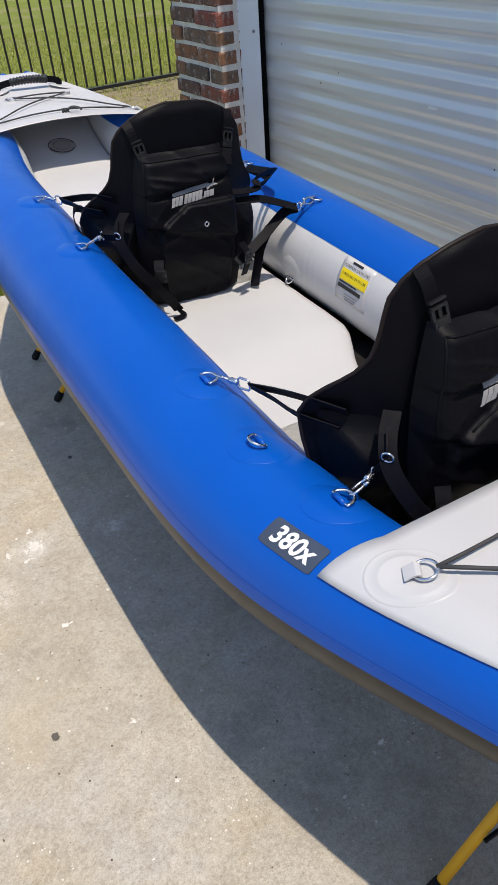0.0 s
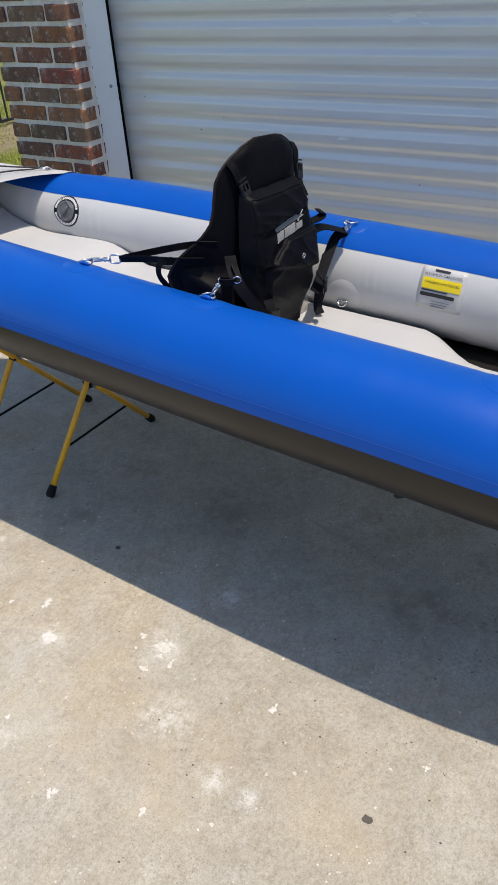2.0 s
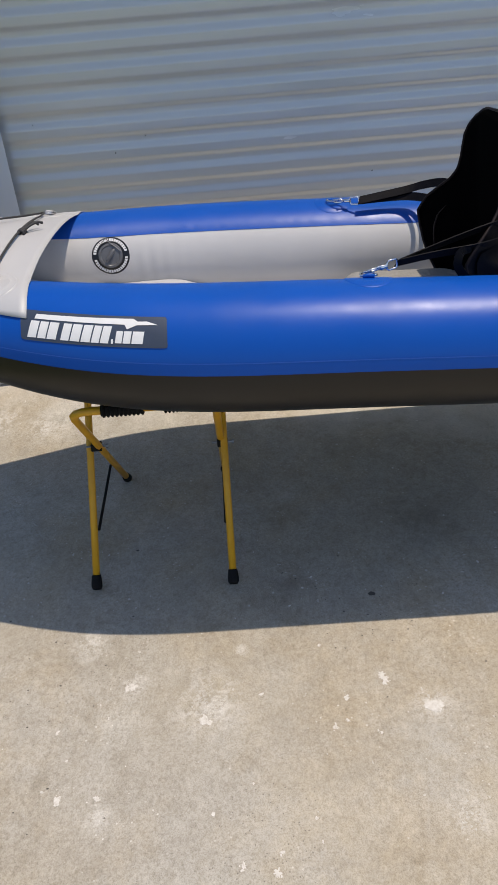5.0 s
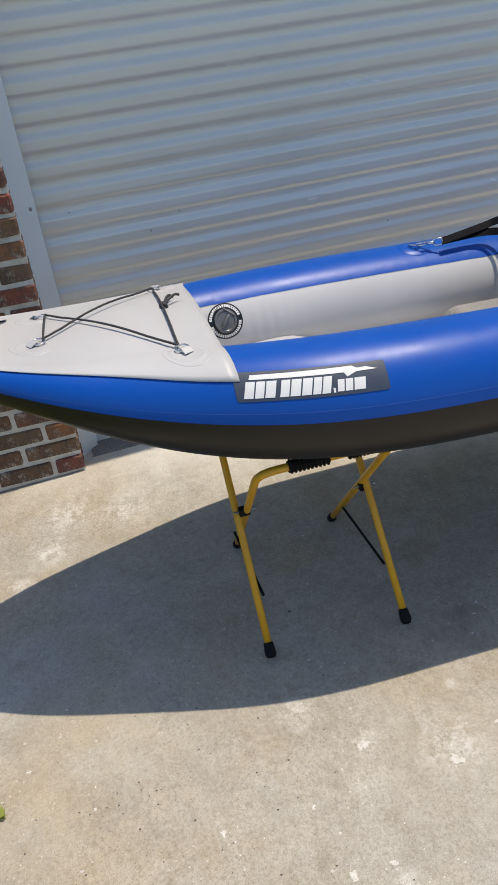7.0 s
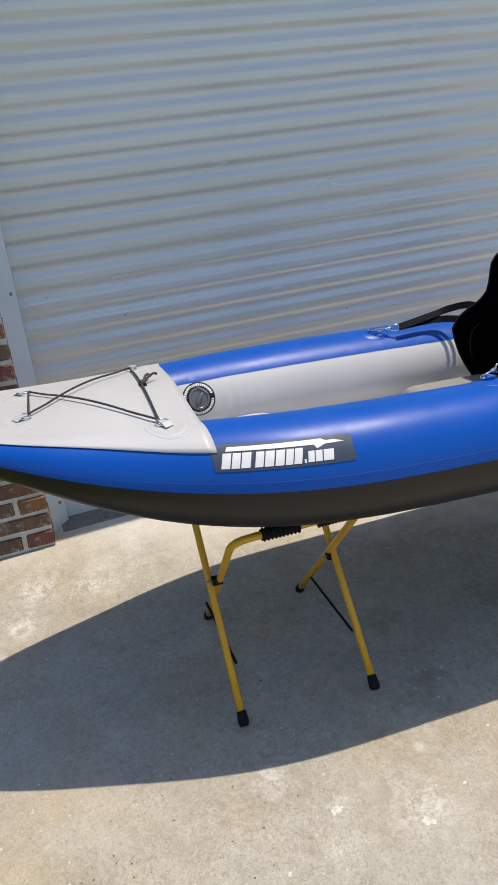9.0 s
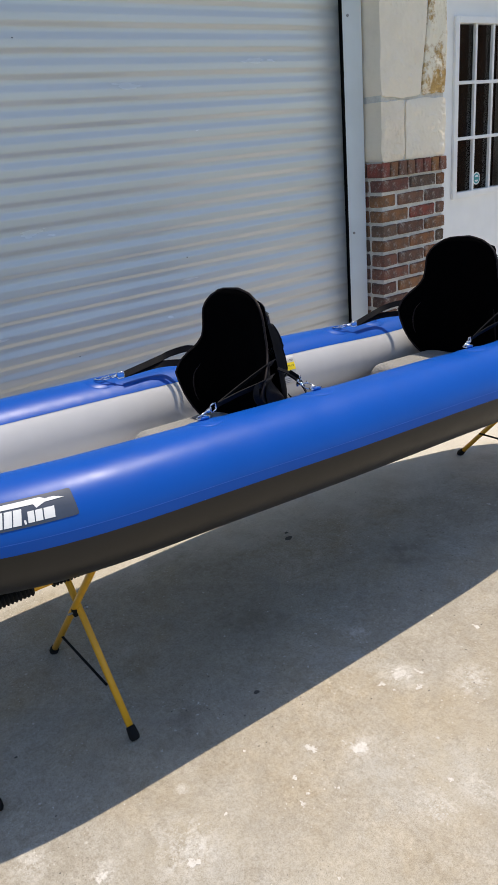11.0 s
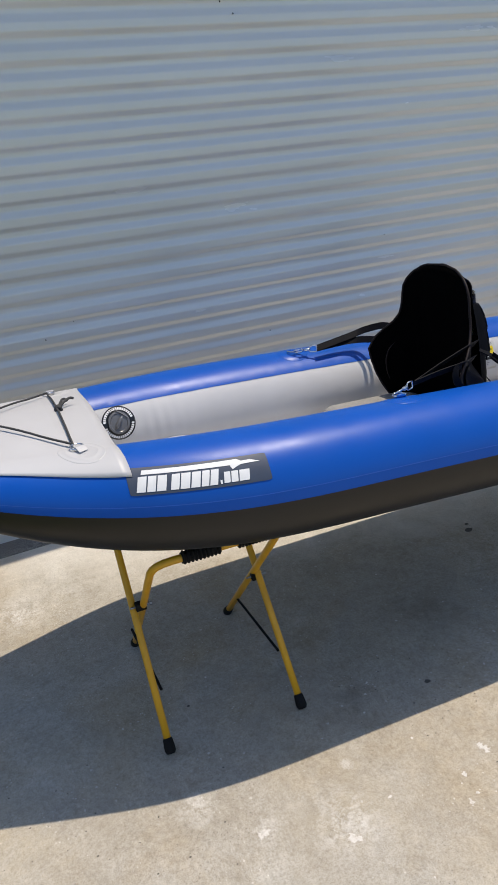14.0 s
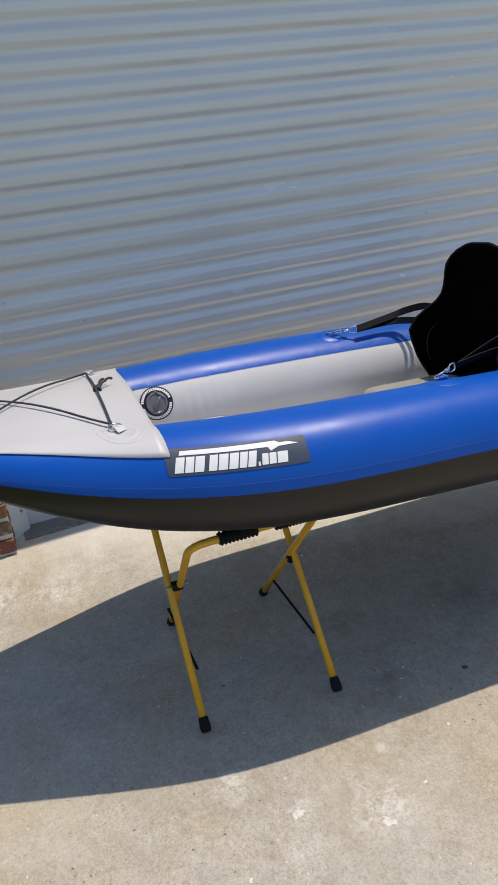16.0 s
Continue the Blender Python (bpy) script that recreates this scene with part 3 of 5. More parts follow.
# ---- fence ----
def fence():
    y = 6.4
    ob = thing("fence", "black iron picket fence in front of the lawn", "fence", kind="structure", at=pose(0, y, 0))
    xs = [-1.6 + 0.108 * i for i in range(62)]
    for z0, z1 in ((0.03, 0.06), (1.18, 1.21), (1.32, 1.35)):
        bm = bmesh.new()
        a, b = xs[0] - .1, xs[-1] + .1
        v = [bm.verts.new((x, s, floor_z(x, y) + z)) for x in (a, b) for s in (-.016, .016) for z in (z0, z1)]
        for q in ((0, 1, 3, 2), (4, 6, 7, 5), (0, 4, 5, 1), (2, 3, 7, 6), (0, 2, 6, 4), (1, 5, 7, 3)):
            bm.faces.new([v[i] for i in q])
        part("rail", bm, M_IRON, ob)
    first = None
    for x in xs:
        if first is None:
            bm = bmesh.new()
            box(bm, -.009, .009, -.009, .009, 0.05, 1.44, 0.002)
            bm.verts.ensure_lookup_table()
            first = part("picket", bm, M_IRON, ob)
        else:
            p = new("picket", first.data)
            p.parent = ob
        (first if x == xs[0] else p).location = (x, 0, floor_z(x, y))
    post = None
    for x in (-1.46, 0.95, 3.36, 5.77):
        if post is None:
            bm = bmesh.new()
            box(bm, -.032, .032, -.032, .032, -0.05, 1.5, 0.004)
            post = p = part("post", bm, M_IRON, ob)
        else:
            p = new("post", post.data)
            p.parent = ob
        p.location = (x, 0.03, floor_z(x, y))
    return ob


fence()


# ---- kayak ----
KN = [-1.86, -1.6, -1.3, -0.95, -0.5, 0.0, 0.5, 0.95, 1.3, 1.6, 1.86]
TW = spline(KN, [0.040, 0.190, 0.280, 0.340, 0.361, 0.364, 0.358, 0.332, 0.262, 0.200, 0.050])
TZ = spline(KN, [0.855, 0.790, 0.731, 0.664, 0.658, 0.662, 0.668, 0.676, 0.712, 0.787, 0.858])
TR = spline(KN, [0.020, 0.060, 0.092, 0.121, 0.134, 0.136, 0.138, 0.135, 0.104, 0.046, 0.020])
K = pose(-0.0097, 0.0112, 0.0016, 1.349, 2.580, -2.838)
kayak = thing("inflatable_kayak", "blue white and black two-seat inflatable kayak resting on yellow stands", "kayak", at=K)


def tube_pt(s, y, ang, off=0.0):
    """A point on a side tube: ang 0 is outward, 90 the top, 180 inward; off metres above the skin."""
    a, r = radians(ang), TR(y) + off
    return Vector((s * (TW(y) + r * math.cos(a)), y, TZ(y) + r * math.sin(a)))


def skin(s, a0, a1, y0=-1.86, y1=1.86, ny=130, na=14, off=0.0, wrinkle=0.0, seed=0.0):
    bm = bmesh.new()
    rows = []
    for i in range(ny + 1):
        y = y0 + (y1 - y0) * i / ny
        row = []
        for k in range(na + 1):
            a = a0 + (a1 - a0) * k / na
            d = off
            if wrinkle:
                g = abs(y)
                if a0 == 0:
                    # puckers where the blue skin meets the pale one
                    d += wrinkle * (noise.noise((y * 13 + seed, a * 0.04, seed)) * noise.noise((y * 55 + seed, a * 0.08, seed + 4))) * smoothstep(122, 137, a)
                else:
                    d += wrinkle * noise.noise((y * 26 + seed, a * 0.012, seed)) * (0.35 + 0.65 * min(1, max(0, (g - 0.7) / 0.5)))
                    for c, w, f in ((-0.075, 0.05, 260), (0.93, 0.05, 170), (-1.0, 0.06, 200)):
                        d += 0.0011 * math.sin(f * (y - c) + 0.02 * a) * math.exp(-((y - c) / w) ** 2) * math.exp(-((a - 175) / 28) ** 2)
            row.append(bm.verts.new(tube_pt(s, y, a, d)))
        rows.append(row)
    for p, q in zip(rows, rows[1:]):
        for k in range(na):
            f = (p[k], p[k + 1], q[k + 1], q[k])
            bm.faces.new(f if s < 0 else f[::-1])
    return bm


def draped(bm, pts2, place, h0, h1, step=0.007):
    """A thin plate with the outline pts2, cut into strips and laid on a curved skin by place(u, v, height)."""
    flat = bmesh.new()
    flat.faces.new([flat.verts.new((u, v, 0)) for u, v in pts2])
    for axis in (0, 1):
        lo, hi = min(p[axis] for p in pts2), max(p[axis] for p in pts2)
        n = int((hi - lo) / step)
        for k in range(1, n + 1):
            c, d = [0, 0, 0], [0, 0, 0]
            c[axis], d[axis] = lo + (hi - lo) * k / (n + 1), 1
            bmesh.ops.bisect_plane(flat, geom=flat.verts[:] + flat.edges[:] + flat.faces[:], plane_co=c, plane_no=d)
    top = {v: bm.verts.new(place(v.co.x, v.co.y, h1)) for v in flat.verts}
    low = {v: bm.verts.new(place(v.co.x, v.co.y, h0)) for v in flat.verts if v.is_boundary}
    for f in flat.faces:
        bm.faces.new([top[v] for v in f.verts])
    for e in flat.edges:
        if e.is_boundary:
            a, b = e.verts
            bm.faces.new((top[a], top[b], low[b], low[a]))
    flat.free()


def on_tube(bm, s, y0, ang0, pts2, h0=0.0006, h1=0.002, flip=1):
    """A thin plate with the outline pts2 (along the tube, up round it), laid on a tube's skin."""
    def place(u, v, h):
        y = y0 + flip * u
        return tube_pt(s, y, ang0 + math.degrees(v / TR(y)), h)
    draped(bm, pts2, place, h0, h1)


def patch_grid(bm, s, y0, ang0, w, h, h1, corner=0.006, nu=10, nv=6, flip=1):
    """A bent rectangular plate on a tube's skin, edges turned down."""
    rows = []
    for i in range(nv + 3):
        row = []
        for j in range(nu + 3):
            u = min(max((j - 1) / nu, 0), 1)
            v = min(max((i - 1) / nv, 0), 1)
            edge = i in (0, nv + 2) or j in (0, nu + 2)
            uu, vv = (u - 0.5) * w, (v - 0.5) * h
            dx, dy = abs(uu) - (w / 2 - corner), abs(vv) - (h / 2 - corner)
            if dx > 0 and dy > 0:
                k = corner / max(corner, math.hypot(dx, dy))
                uu = math.copysign(w / 2 - corner + dx * k, uu)
                vv = math.copysign(h / 2 - corner + dy * k, vv)
            y = y0 + flip * uu
            row.append(bm.verts.new(tube_pt(s, y, ang0 + math.degrees(vv / TR(y)), 0.0003 if edge else h1)))
        rows.append(row)
    for a, b in zip(rows, rows[1:]):
        for j in range(nu + 2):
            bm.faces.new((a[j], a[j + 1], b[j + 1], b[j]))
    bmesh.ops.remove_doubles(bm, verts=bm.verts, dist=1e-6)
    bmesh.ops.recalc_face_normals(bm, faces=bm.faces)
    return bm


def disc_patch(s, y0, ang0, r, h1, n=28):
    bm = bmesh.new()
    rings = []
    for q, h in ((1.0, 0.0002), (0.97, h1), (0.82, h1 * 1.05), (0.78, h1 * 1.9), (0.45, h1 * 2.1), (0.0, h1 * 2.1)):
        ring = []
        for k in range(n if q > 0 else 1):
            a = 2 * math.pi * k / n
            y = y0 + q * r * math.cos(a)
            ring.append(bm.verts.new(tube_pt(s, y, ang0 + math.degrees(q * r * math.sin(a) / TR(y)), h)))
        rings.append(ring)
    for a, b in zip(rings, rings[1:]):
        for k in range(n):
            bm.faces.new((a[k], a[(k + 1) % n], b[(k + 1) % n], b[k]) if len(b) > 1 else (a[k], a[(k + 1) % n], b[0]))
    bmesh.ops.recalc_face_normals(bm, faces=bm.faces)
    return bm


for s in (-1, 1):
    blue = part("side_tube", skin(s, 0, 139, ny=360, na=30, wrinkle=0.0030, seed=8.0 + s), M_BLUE, kayak, "blue inflated side tube", True)
    part("lower_skin", skin(s, -118, 0, na=20), M_HULL, blue, "black hull skin", True)
    part("inner_skin", skin(s, 139, 250, ny=460, na=20, wrinkle=0.0016, seed=3.0 + s), M_INNER, blue, "pale grey inner skin with creases", True)
    part("seam_strip", skin(s, 10.4, 11.2, na=2, off=0.0007), M_SEAM, blue, smooth=True)
    part("edge_strip", skin(s, 136.5, 139.5, ny=360, na=3, off=0.0009), M_BLUE, blue, smooth=True)


def floor_top(y):
    g = abs(y)
    z = 0.600 - 0.040 * smoothstep(-0.24, -0.42, y)
    return z + (0.055 * smoothstep(0.70, 0.88, y) if y > 0 else 0.02 * smoothstep(0.95, 1.2, g)) + 0.16 * smoothstep(1.10, 1.66, g)


def kayak_floor():
    bm = bmesh.new()
    rows = []
    n = 90
    for i in range(n + 1):
        y = -1.6 + 3.2 * i / n
        hw = max(0.03, TW(y) - TR(y) * 0.92 - 0.060 * smoothstep(-0.24, -0.42, y))
        zt = floor_top(y)
        row = []
        for k in range(25):
            a = math.pi * (k / 24)
            c = math.cos(a)
            u = math.copysign(abs(c) ** 0.45, c)
            zz = zt - 0.045 + 0.045 * (math.sin(a) ** 0.45 if 0 < k < 24 else 0)
            zz += 0.0016 * noise.noise((u * 3, y * 9, 2))
            row.append(bm.verts.new((-hw * u, y, zz)))
        for k in range(1, 12):
            a = math.pi * k / 12
            row.append(bm.verts.new((hw * math.cos(a), y, zt - 0.045 - 0.03 * math.sin(a))))
        rows.append(row)
    m = len(rows[0])
    for a, b in zip(rows, rows[1:]):
        for k in range(m):
            f = bm.faces.new((a[k], a[(k + 1) % m], b[(k + 1) % m], b[k]))
            f.material_index = 0 if k < 24 else 1
    bm.faces.new(rows[0])
    bm.faces.new(rows[-1][::-1])
    bmesh.ops.recalc_face_normals(bm, faces=bm.faces)
    return part("floor_panel", bm, (M_FLOOR, M_HULL), kayak, "white inflated floor with black underside", True)


kayak_floor()


def belly():
    """The black bottom sheet between the tubes."""
    bm = bmesh.new()
    rows = []
    for i in range(61):
        y = -1.6 + 3.2 * i / 60
        w, z, r = TW(y), TZ(y), TR(y)
        rows.append([bm.verts.new((w * u, y, z - r + 0.004 - 0.006 * (1 - abs(u)))) for u in (-1, -.75, -.5, -.25, 0, .25, .5, .75, 1)])
    for a, b in zip(rows, rows[1:]):
        for k in range(8):
            bm.faces.new((a[k], b[k], b[k + 1], a[k + 1]))
    ob = part("bottom_sheet", bm, M_HULL, kayak, smooth=True)
    sol = ob.modifiers.new("thickness", "SOLIDIFY")
    sol.thickness = 0.004


belly()


HEM = {1: 1.138, -1: 1.090}


def deck_pt(d, y, q):
    """A point of a spray deck; q runs from the near outer edge (-1) over both tubes to the far outer edge (1)."""
    g = d * y
    s = -1 if q < 0 else 1
    aq = abs(q)
    ang_out = (42 if d > 0 else 46) + 22 * smoothstep(1.12, 1.6, g)
    if aq > 0.55:
        ang = 96 + (ang_out - 96) * (aq - 0.55) / 0.45
        p = tube_pt(s, y, ang, 0.0025)
    else:
        edge = tube_pt(s, y, 96, 0.0025)
        p = Vector((edge.x * aq / 0.55, y, edge.z + 0.022 * (1 - (aq / 0.55) ** 2) * smoothstep(1.8, 1.3, g)))
    return p


def deck(d):
    bm = bmesh.new()
    rows = []
    qs = [-1 + 2 * k / 40 for k in range(41)]
    n = 36
    for i in range(n + 1):
        row = []
        for q in qs:
            # the hem is square across the middle and rounded at its outer corners
            y0 = HEM[d] - 0.014 * smoothstep(0.30, 1.0, abs(q))
            y = y0 + (1.835 - y0) * i / n
            row.append(bm.verts.new(deck_pt(d, d * y, q)))
        rows.append(row)
    for a, b in zip(rows, rows[1:]):
        for k in range(40):
            bm.faces.new((a[k], a[k + 1], b[k + 1], b[k]))
    bmesh.ops.recalc_face_normals(bm, faces=bm.faces)
    ob = part("spray_deck", bm, M_DECK, kayak, "white vinyl spray deck", True)
    sol = ob.modifiers.new("thickness", "SOLIDIFY")
    sol.thickness, sol.offset = 0.0012, 1
    return ob


def ring_d(parent, centre, normal, along, r=0.017, wire=0.0026, tilt=50):
    """A steel D-ring lying on a skin, hinged on its straight side."""
    n, a = Vector(normal).normalized(), Vector(along).normalized()
    b = n.cross(a).normalized()
    lift = (math.cos(radians(tilt)) * b + math.sin(radians(tilt)) * n)
    c = Vector(centre) + n * 0.004
    pts = [c + a * r * math.cos(t) + lift * r * 1.25 * math.sin(t) for t in [math.pi * k / 14 for k in range(15)]]
    pts = pts + [c + a * r * (-1 + 2 * k / 5) for k in range(1, 5)]
    bm = bmesh.new()
    rod(bm, pts, wire, 8, closed=True)
    return part("d_ring", bm, M_STEEL, parent, "chrome ring", True)


RING_TILT = 14


def ring_tip(s, y):
    """Where a hook catches the ring of a fitting, in the kayak's own measure."""
    c = tube_pt(s, y, 101, 0.003)
    n = (c - Vector((s * TW(y), y, TZ(y)))).normalized()
    b = n.cross(Vector((0, s, 0))).normalized()
    return c + n * 0.004 + 0.0205 * (math.cos(radians(RING_TILT)) * b + math.sin(radians(RING_TILT)) * n)


def tube_fitting(s, y, ang=100, r=0.052, ring=True, along=(0, 1, 0), tilt=45):
    pad = part("ring_patch", disc_patch(s, y, ang, r, 0.0010), M_BLUE, kayak, smooth=True)
    c = tube_pt(s, y, ang, 0.003)
    n = (c - Vector((s * TW(y), y, TZ(y)))).normalized()
    bm = bmesh.new()
    rod(bm, [c + Vector((0, -0.012, 0)) + n * .002, c + n * 0.004, c + Vector((0, 0.012, 0)) + n * .002], 0.0048, 8)
    part("ring_tab", bm, M_BLUE, pad, smooth=True)
    ring_d(pad, c, n, along, 0.017, tilt=tilt)


for s in (-1, 1):
    for y in (0.416, 0.045, -0.617, -0.992):
        tube_fitting(s, y, 101, along=(0, s, 0), tilt=RING_TILT)
    tube_fitting(s, -0.815, 97, tilt=15)


for s in (-1, 1):
    pad = part("ring_patch", disc_patch(s, 0.005, 196, 0.050, 0.0009), M_INNER, kayak, smooth=True)
    c = tube_pt(s, 0.005, 200, 0.003)
    ring_d(pad, c, (c - Vector((s * TW(0.005), 0.005, TZ(0.005)))).normalized(), (0, 1, 0), 0.014, tilt=60)


def deck_fitting(d, y, q, toward):
    """A welded oval patch with a strap loop and a D-ring on the deck."""
    c = deck_pt(d, d * y, q)
    e1 = (deck_pt(d, d * (y + 0.01), q) - c).normalized()
    e2 = (deck_pt(d, d * y, q + 0.02 * (1 if q < 0 else -1)) - c).normalized()
    n = e1.cross(e2).normalized()
    if n.z < 0:
        n = -n
    e2 = n.cross(e1)
    bm = bmesh.new()
    rings = []
    sg = 1 if q > 0 else -1
    flat = (deck_pt(d, d * y, 0.50) - deck_pt(d, d * y, 0.48)).length / 0.02
    bent = (deck_pt(d, d * y, 0.74) - deck_pt(d, d * y, 0.72)).length / 0.02

    def along_q(dist):
        aq = abs(q)
        here = flat * min(aq, 0.55) + bent * max(0.0, aq - 0.55) + dist * sg
        return sg * (here / flat if here < flat * 0.55 else 0.55 + (here - flat * 0.55) / bent)
    for f, h in ((1.0, 0.0018), (0.975, 0.0034), (0.93, 0.0027), (0.72, 0.0027), (0.69, 0.0036), (0.65, 0.0030), (0.0, 0.0030)):
        m = 30 if f > 0 else 1
        ring = []
        for k in range(m):
            a = 2 * math.pi * k / 30
            ring.append(bm.verts.new(deck_pt(d, d * y + 0.052 * f * math.cos(a), along_q(0.052 * f * math.sin(a))) + n * (h - 0.0008)))
        rings.append(ring)
    for a, b in zip(rings, rings[1:]):
        for k in range(30):
            bm.faces.new((a[k], a[(k + 1) % 30], b[(k + 1) % 30], b[k]) if len(b) > 1 else (a[k], a[(k + 1) % 30], b[0]))
    bmesh.ops.recalc_face_normals(bm, faces=bm.faces)
    pad = part("deck_patch", bm, M_DECK, kayak, smooth=True)
    t = (Vector(toward) - c)
    t = (t - t.dot(n) * n).normalized()
    side = n.cross(t)
    bm = bmesh.new()
    ribbon(bm, [c + n * 0.004 - t * 0.009, c + n * 0.0085 - t * 0.001, c + n * 0.0115 + t * 0.005, c + n * 0.0105 + t * 0.010, c + n * 0.005 + t * 0.012], 0.022, 0.0022, n)
    part("strap_loop", bm, M_DECK, pad)
    hub = c + n * 0.008 + t * 0.009
    bm = bmesh.new()
    rod(bm, [hub + t * 0.008 + (math.cos(a) * t + math.sin(a) * side) * 0.0155 + n * 0.002 * math.cos(a) for a in [2 * math.pi * k / 20 for k in range(20)]], 0.0021, 8, closed=True)
    part("d_ring", bm, M_STEEL, pad, "chrome ring", True)
    return hub + t * 0.022 + n * 0.003


def deck_rigging(d):
    deck(d)
    mid = (0, d * 1.35, 0.86)
    a0, f0 = (0.64, 0.30) if d > 0 else (0.70, 0.32)
    an, af = deck_fitting(d, HEM[d] + 0.072, -a0, mid), deck_fitting(d, HEM[d] + 0.072, a0, mid)
    fn, ff = deck_fitting(d, 1.535, -f0, mid), deck_fitting(d, 1.535, f0, mid)
    up = Vector((0, 0, 0.006))
    runs = [(an, af, 0.006), (an, ff, 0.010), (af, fn, 0.014), (fn, ff, 0.006)]
    for a, b, h in runs:
        bm = bmesh.new()
        pts = []
        for k in range(15):
            t = k / 14
            p = a.lerp(b, t)
            q = max(-1, min(1, 0))
            base = deck_pt(d, p.y, 0.0).z
            e = tube_pt(-1, p.y, 96).x
            crown = deck_pt(d, p.y, max(-0.55, min(0.55, 0.55 * p.x / abs(e)))).z + 0.006
            z = max(p.z, crown) if 0 < k < 14 else p.z
            pts.append(Vector((p.x, p.y, z + h * math.sin(math.pi * t) * 0.6)))
        rod(bm, pts, 0.0028, 8)
        part("bungee_cord", bm, M_CORD, kayak, "dark elastic deck cord", True)
    k0 = an.lerp(af, 0.52) + Vector((0, -0.004 * d, 0.014))
    bm = bmesh.new()
    for a in range(3):
        rod(bm, arc_ring(k0 + Vector(((a - 1) * 0.008, 0, 0)), 0.0075, (1, 0.3 * (a - 1), 0.2), 12), 0.0036, 8, closed=True)
    rod(bm, smooth_line([k0, k0 + Vector((0.015, -0.018 * d, 0.012)), k0 + Vector((0.03, -0.035 * d, 0.016)), k0 + Vector((0.036, -0.045 * d, 0.012))], 4), 0.0034, 8)
    rod(bm, smooth_line([k0, k0 + Vector((0.022, -0.012 * d, 0.014)), k0 + Vector((0.045, -0.022 * d, 0.012)), k0 + Vector((0.052, -0.030 * d, 0.004))], 4), 0.0034, 8)
    part("cord_knot", bm, M_CORD, kayak, smooth=True)
    # carry handle across the tip
    y = d * 1.655
    for s in (-1, 1):
        c = deck_pt(d, y, s * 0.42)
        bm = bmesh.new()
        bmesh.ops.create_cone(bm, cap_ends=True, segments=24, radius1=0.05, radius2=0.047, depth=0.003, matrix=Matrix.Translation(c + Vector((0, 0, 0.003))) @ Matrix.Rotation(radians(s * 12), 4, "Y"))
        part("handle_patch", bm, M_DECK, kayak)
    a, b = deck_pt(d, y, -0.40), deck_pt(d, y, 0.40)
    bm = bmesh.new()
    line = smooth_line([a + Vector((0, 0, 0.006)), a + Vector((0.004, 0, 0.022)), a.lerp(b, 0.25) + Vector((0, -0.005, 0.034)), a.lerp(b, 0.5) + Vector((0, -0.01, 0.038)), a.lerp(b, 0.75) + Vector((0, -0.005, 0.034)), b + Vector((-0.004, 0, 0.022)), b + Vector((0, 0, 0.006))], 5)
    ribbon(bm, line, 0.024, 0.003, (0, 1, 0.001))
    h = part("carry_handle", bm, M_WEB, kayak, "black webbing carry handle with ribbed grip")
    bm = bmesh.new()
    core = [p for p in line if abs(p.x) < abs(a.x) * 0.62]
    dense = smooth_line(core, 6)
    rod(bm, dense, [0.0145 + 0.0018 * (1 if (i // 3) % 2 else -1) for i in range(len(dense))], 12)
    part("grip", bm, M_PLASTIC, h, smooth=True)


deck_rigging(1)
deck_rigging(-1)


# printed plates
def text_mesh(body, size, shear=0.0, bold=0.0):
    cu = bpy.data.curves.new("lettering", "FONT")
    cu.body, cu.size, cu.shear, cu.align_x, cu.align_y = body, size, shear, "CENTER", "CENTER"
    cu.resolution_u = 3
    cu.offset = bold
    ob = new("lettering", cu)
    bpy.context.view_layer.update()
    me = bpy.data.meshes.new_from_object(ob.evaluated_get(bpy.context.evaluated_depsgraph_get()))
    bpy.data.objects.remove(ob)
    bpy.data.curves.remove(cu)
    return me


def lettering_on_tube(name, body, size, s, y0, ang0, h, material, parent, flip=1, shear=0.0, stretch=1.0, bold=0.0):
    me = text_mesh(body, size, shear, bold)
    bm = bmesh.new()
    bm.from_mesh(me)
    bpy.data.meshes.remove(me)
    bmesh.ops.subdivide_edges(bm, edges=[e for e in bm.edges if e.calc_length() > 0.02], cuts=2)
    for v in bm.verts:
        u, w = v.co.x * stretch, v.co.y
        y = y0 + flip * u
        v.co = tube_pt(s, y, ang0 + math.degrees(w / TR(y)), h)
    return part(name, bm, material, parent)


def logo_shapes(place, w, h, material, parent):
    """Plain slanted blocks under a swept bar, in the place of a maker's mark; place(bm, outline)."""
    def put(outline):
        bm = bmesh.new()
        place(bm, outline)
        bmesh.ops.recalc_face_normals(bm, faces=bm.faces)
        part("mark", bm, material, parent)
    sl = 0.16 * h
    x = -0.455 * w
    for q in (0.070, 0.066, 0.074, None, 0.066, 0.074, 0.072, 0.060, 0.064):
        if q is None:
            x += 0.022 * w
            continue
        b = x + q * w * 0.86
        put([(x, -0.40 * h), (b, -0.40 * h), (b + sl, 0.14 * h), (x + sl, 0.14 * h)])
        x += q * w
    x += 0.012 * w
    put([(x, -0.40 * h), (x + 0.014 * w, -0.40 * h), (x + 0.017 * w, -0.26 * h), (x + 0.003 * w, -0.26 * h)])
    x += 0.026 * w
    for q in (0.052, 0.058, 0.088):
        put([(x, -0.38 * h), (x + q * w * 0.84, -0.38 * h), (x + q * w * 0.84 + 0.08 * h, 0.0), (x + 0.08 * h, 0.0)])
        x += q * w
    put([(-0.40 * w, 0.21 * h), (0.22 * w, 0.21 * h), (0.235 * w, 0.06 * h), (0.30 * w, 0.20 * h), (0.44 * w, 0.22 * h), (0.37 * w, 0.33 * h), (0.31 * w, 0.32 * h), (0.28 * w, 0.41 * h), (-0.385 * w, 0.37 * h)])


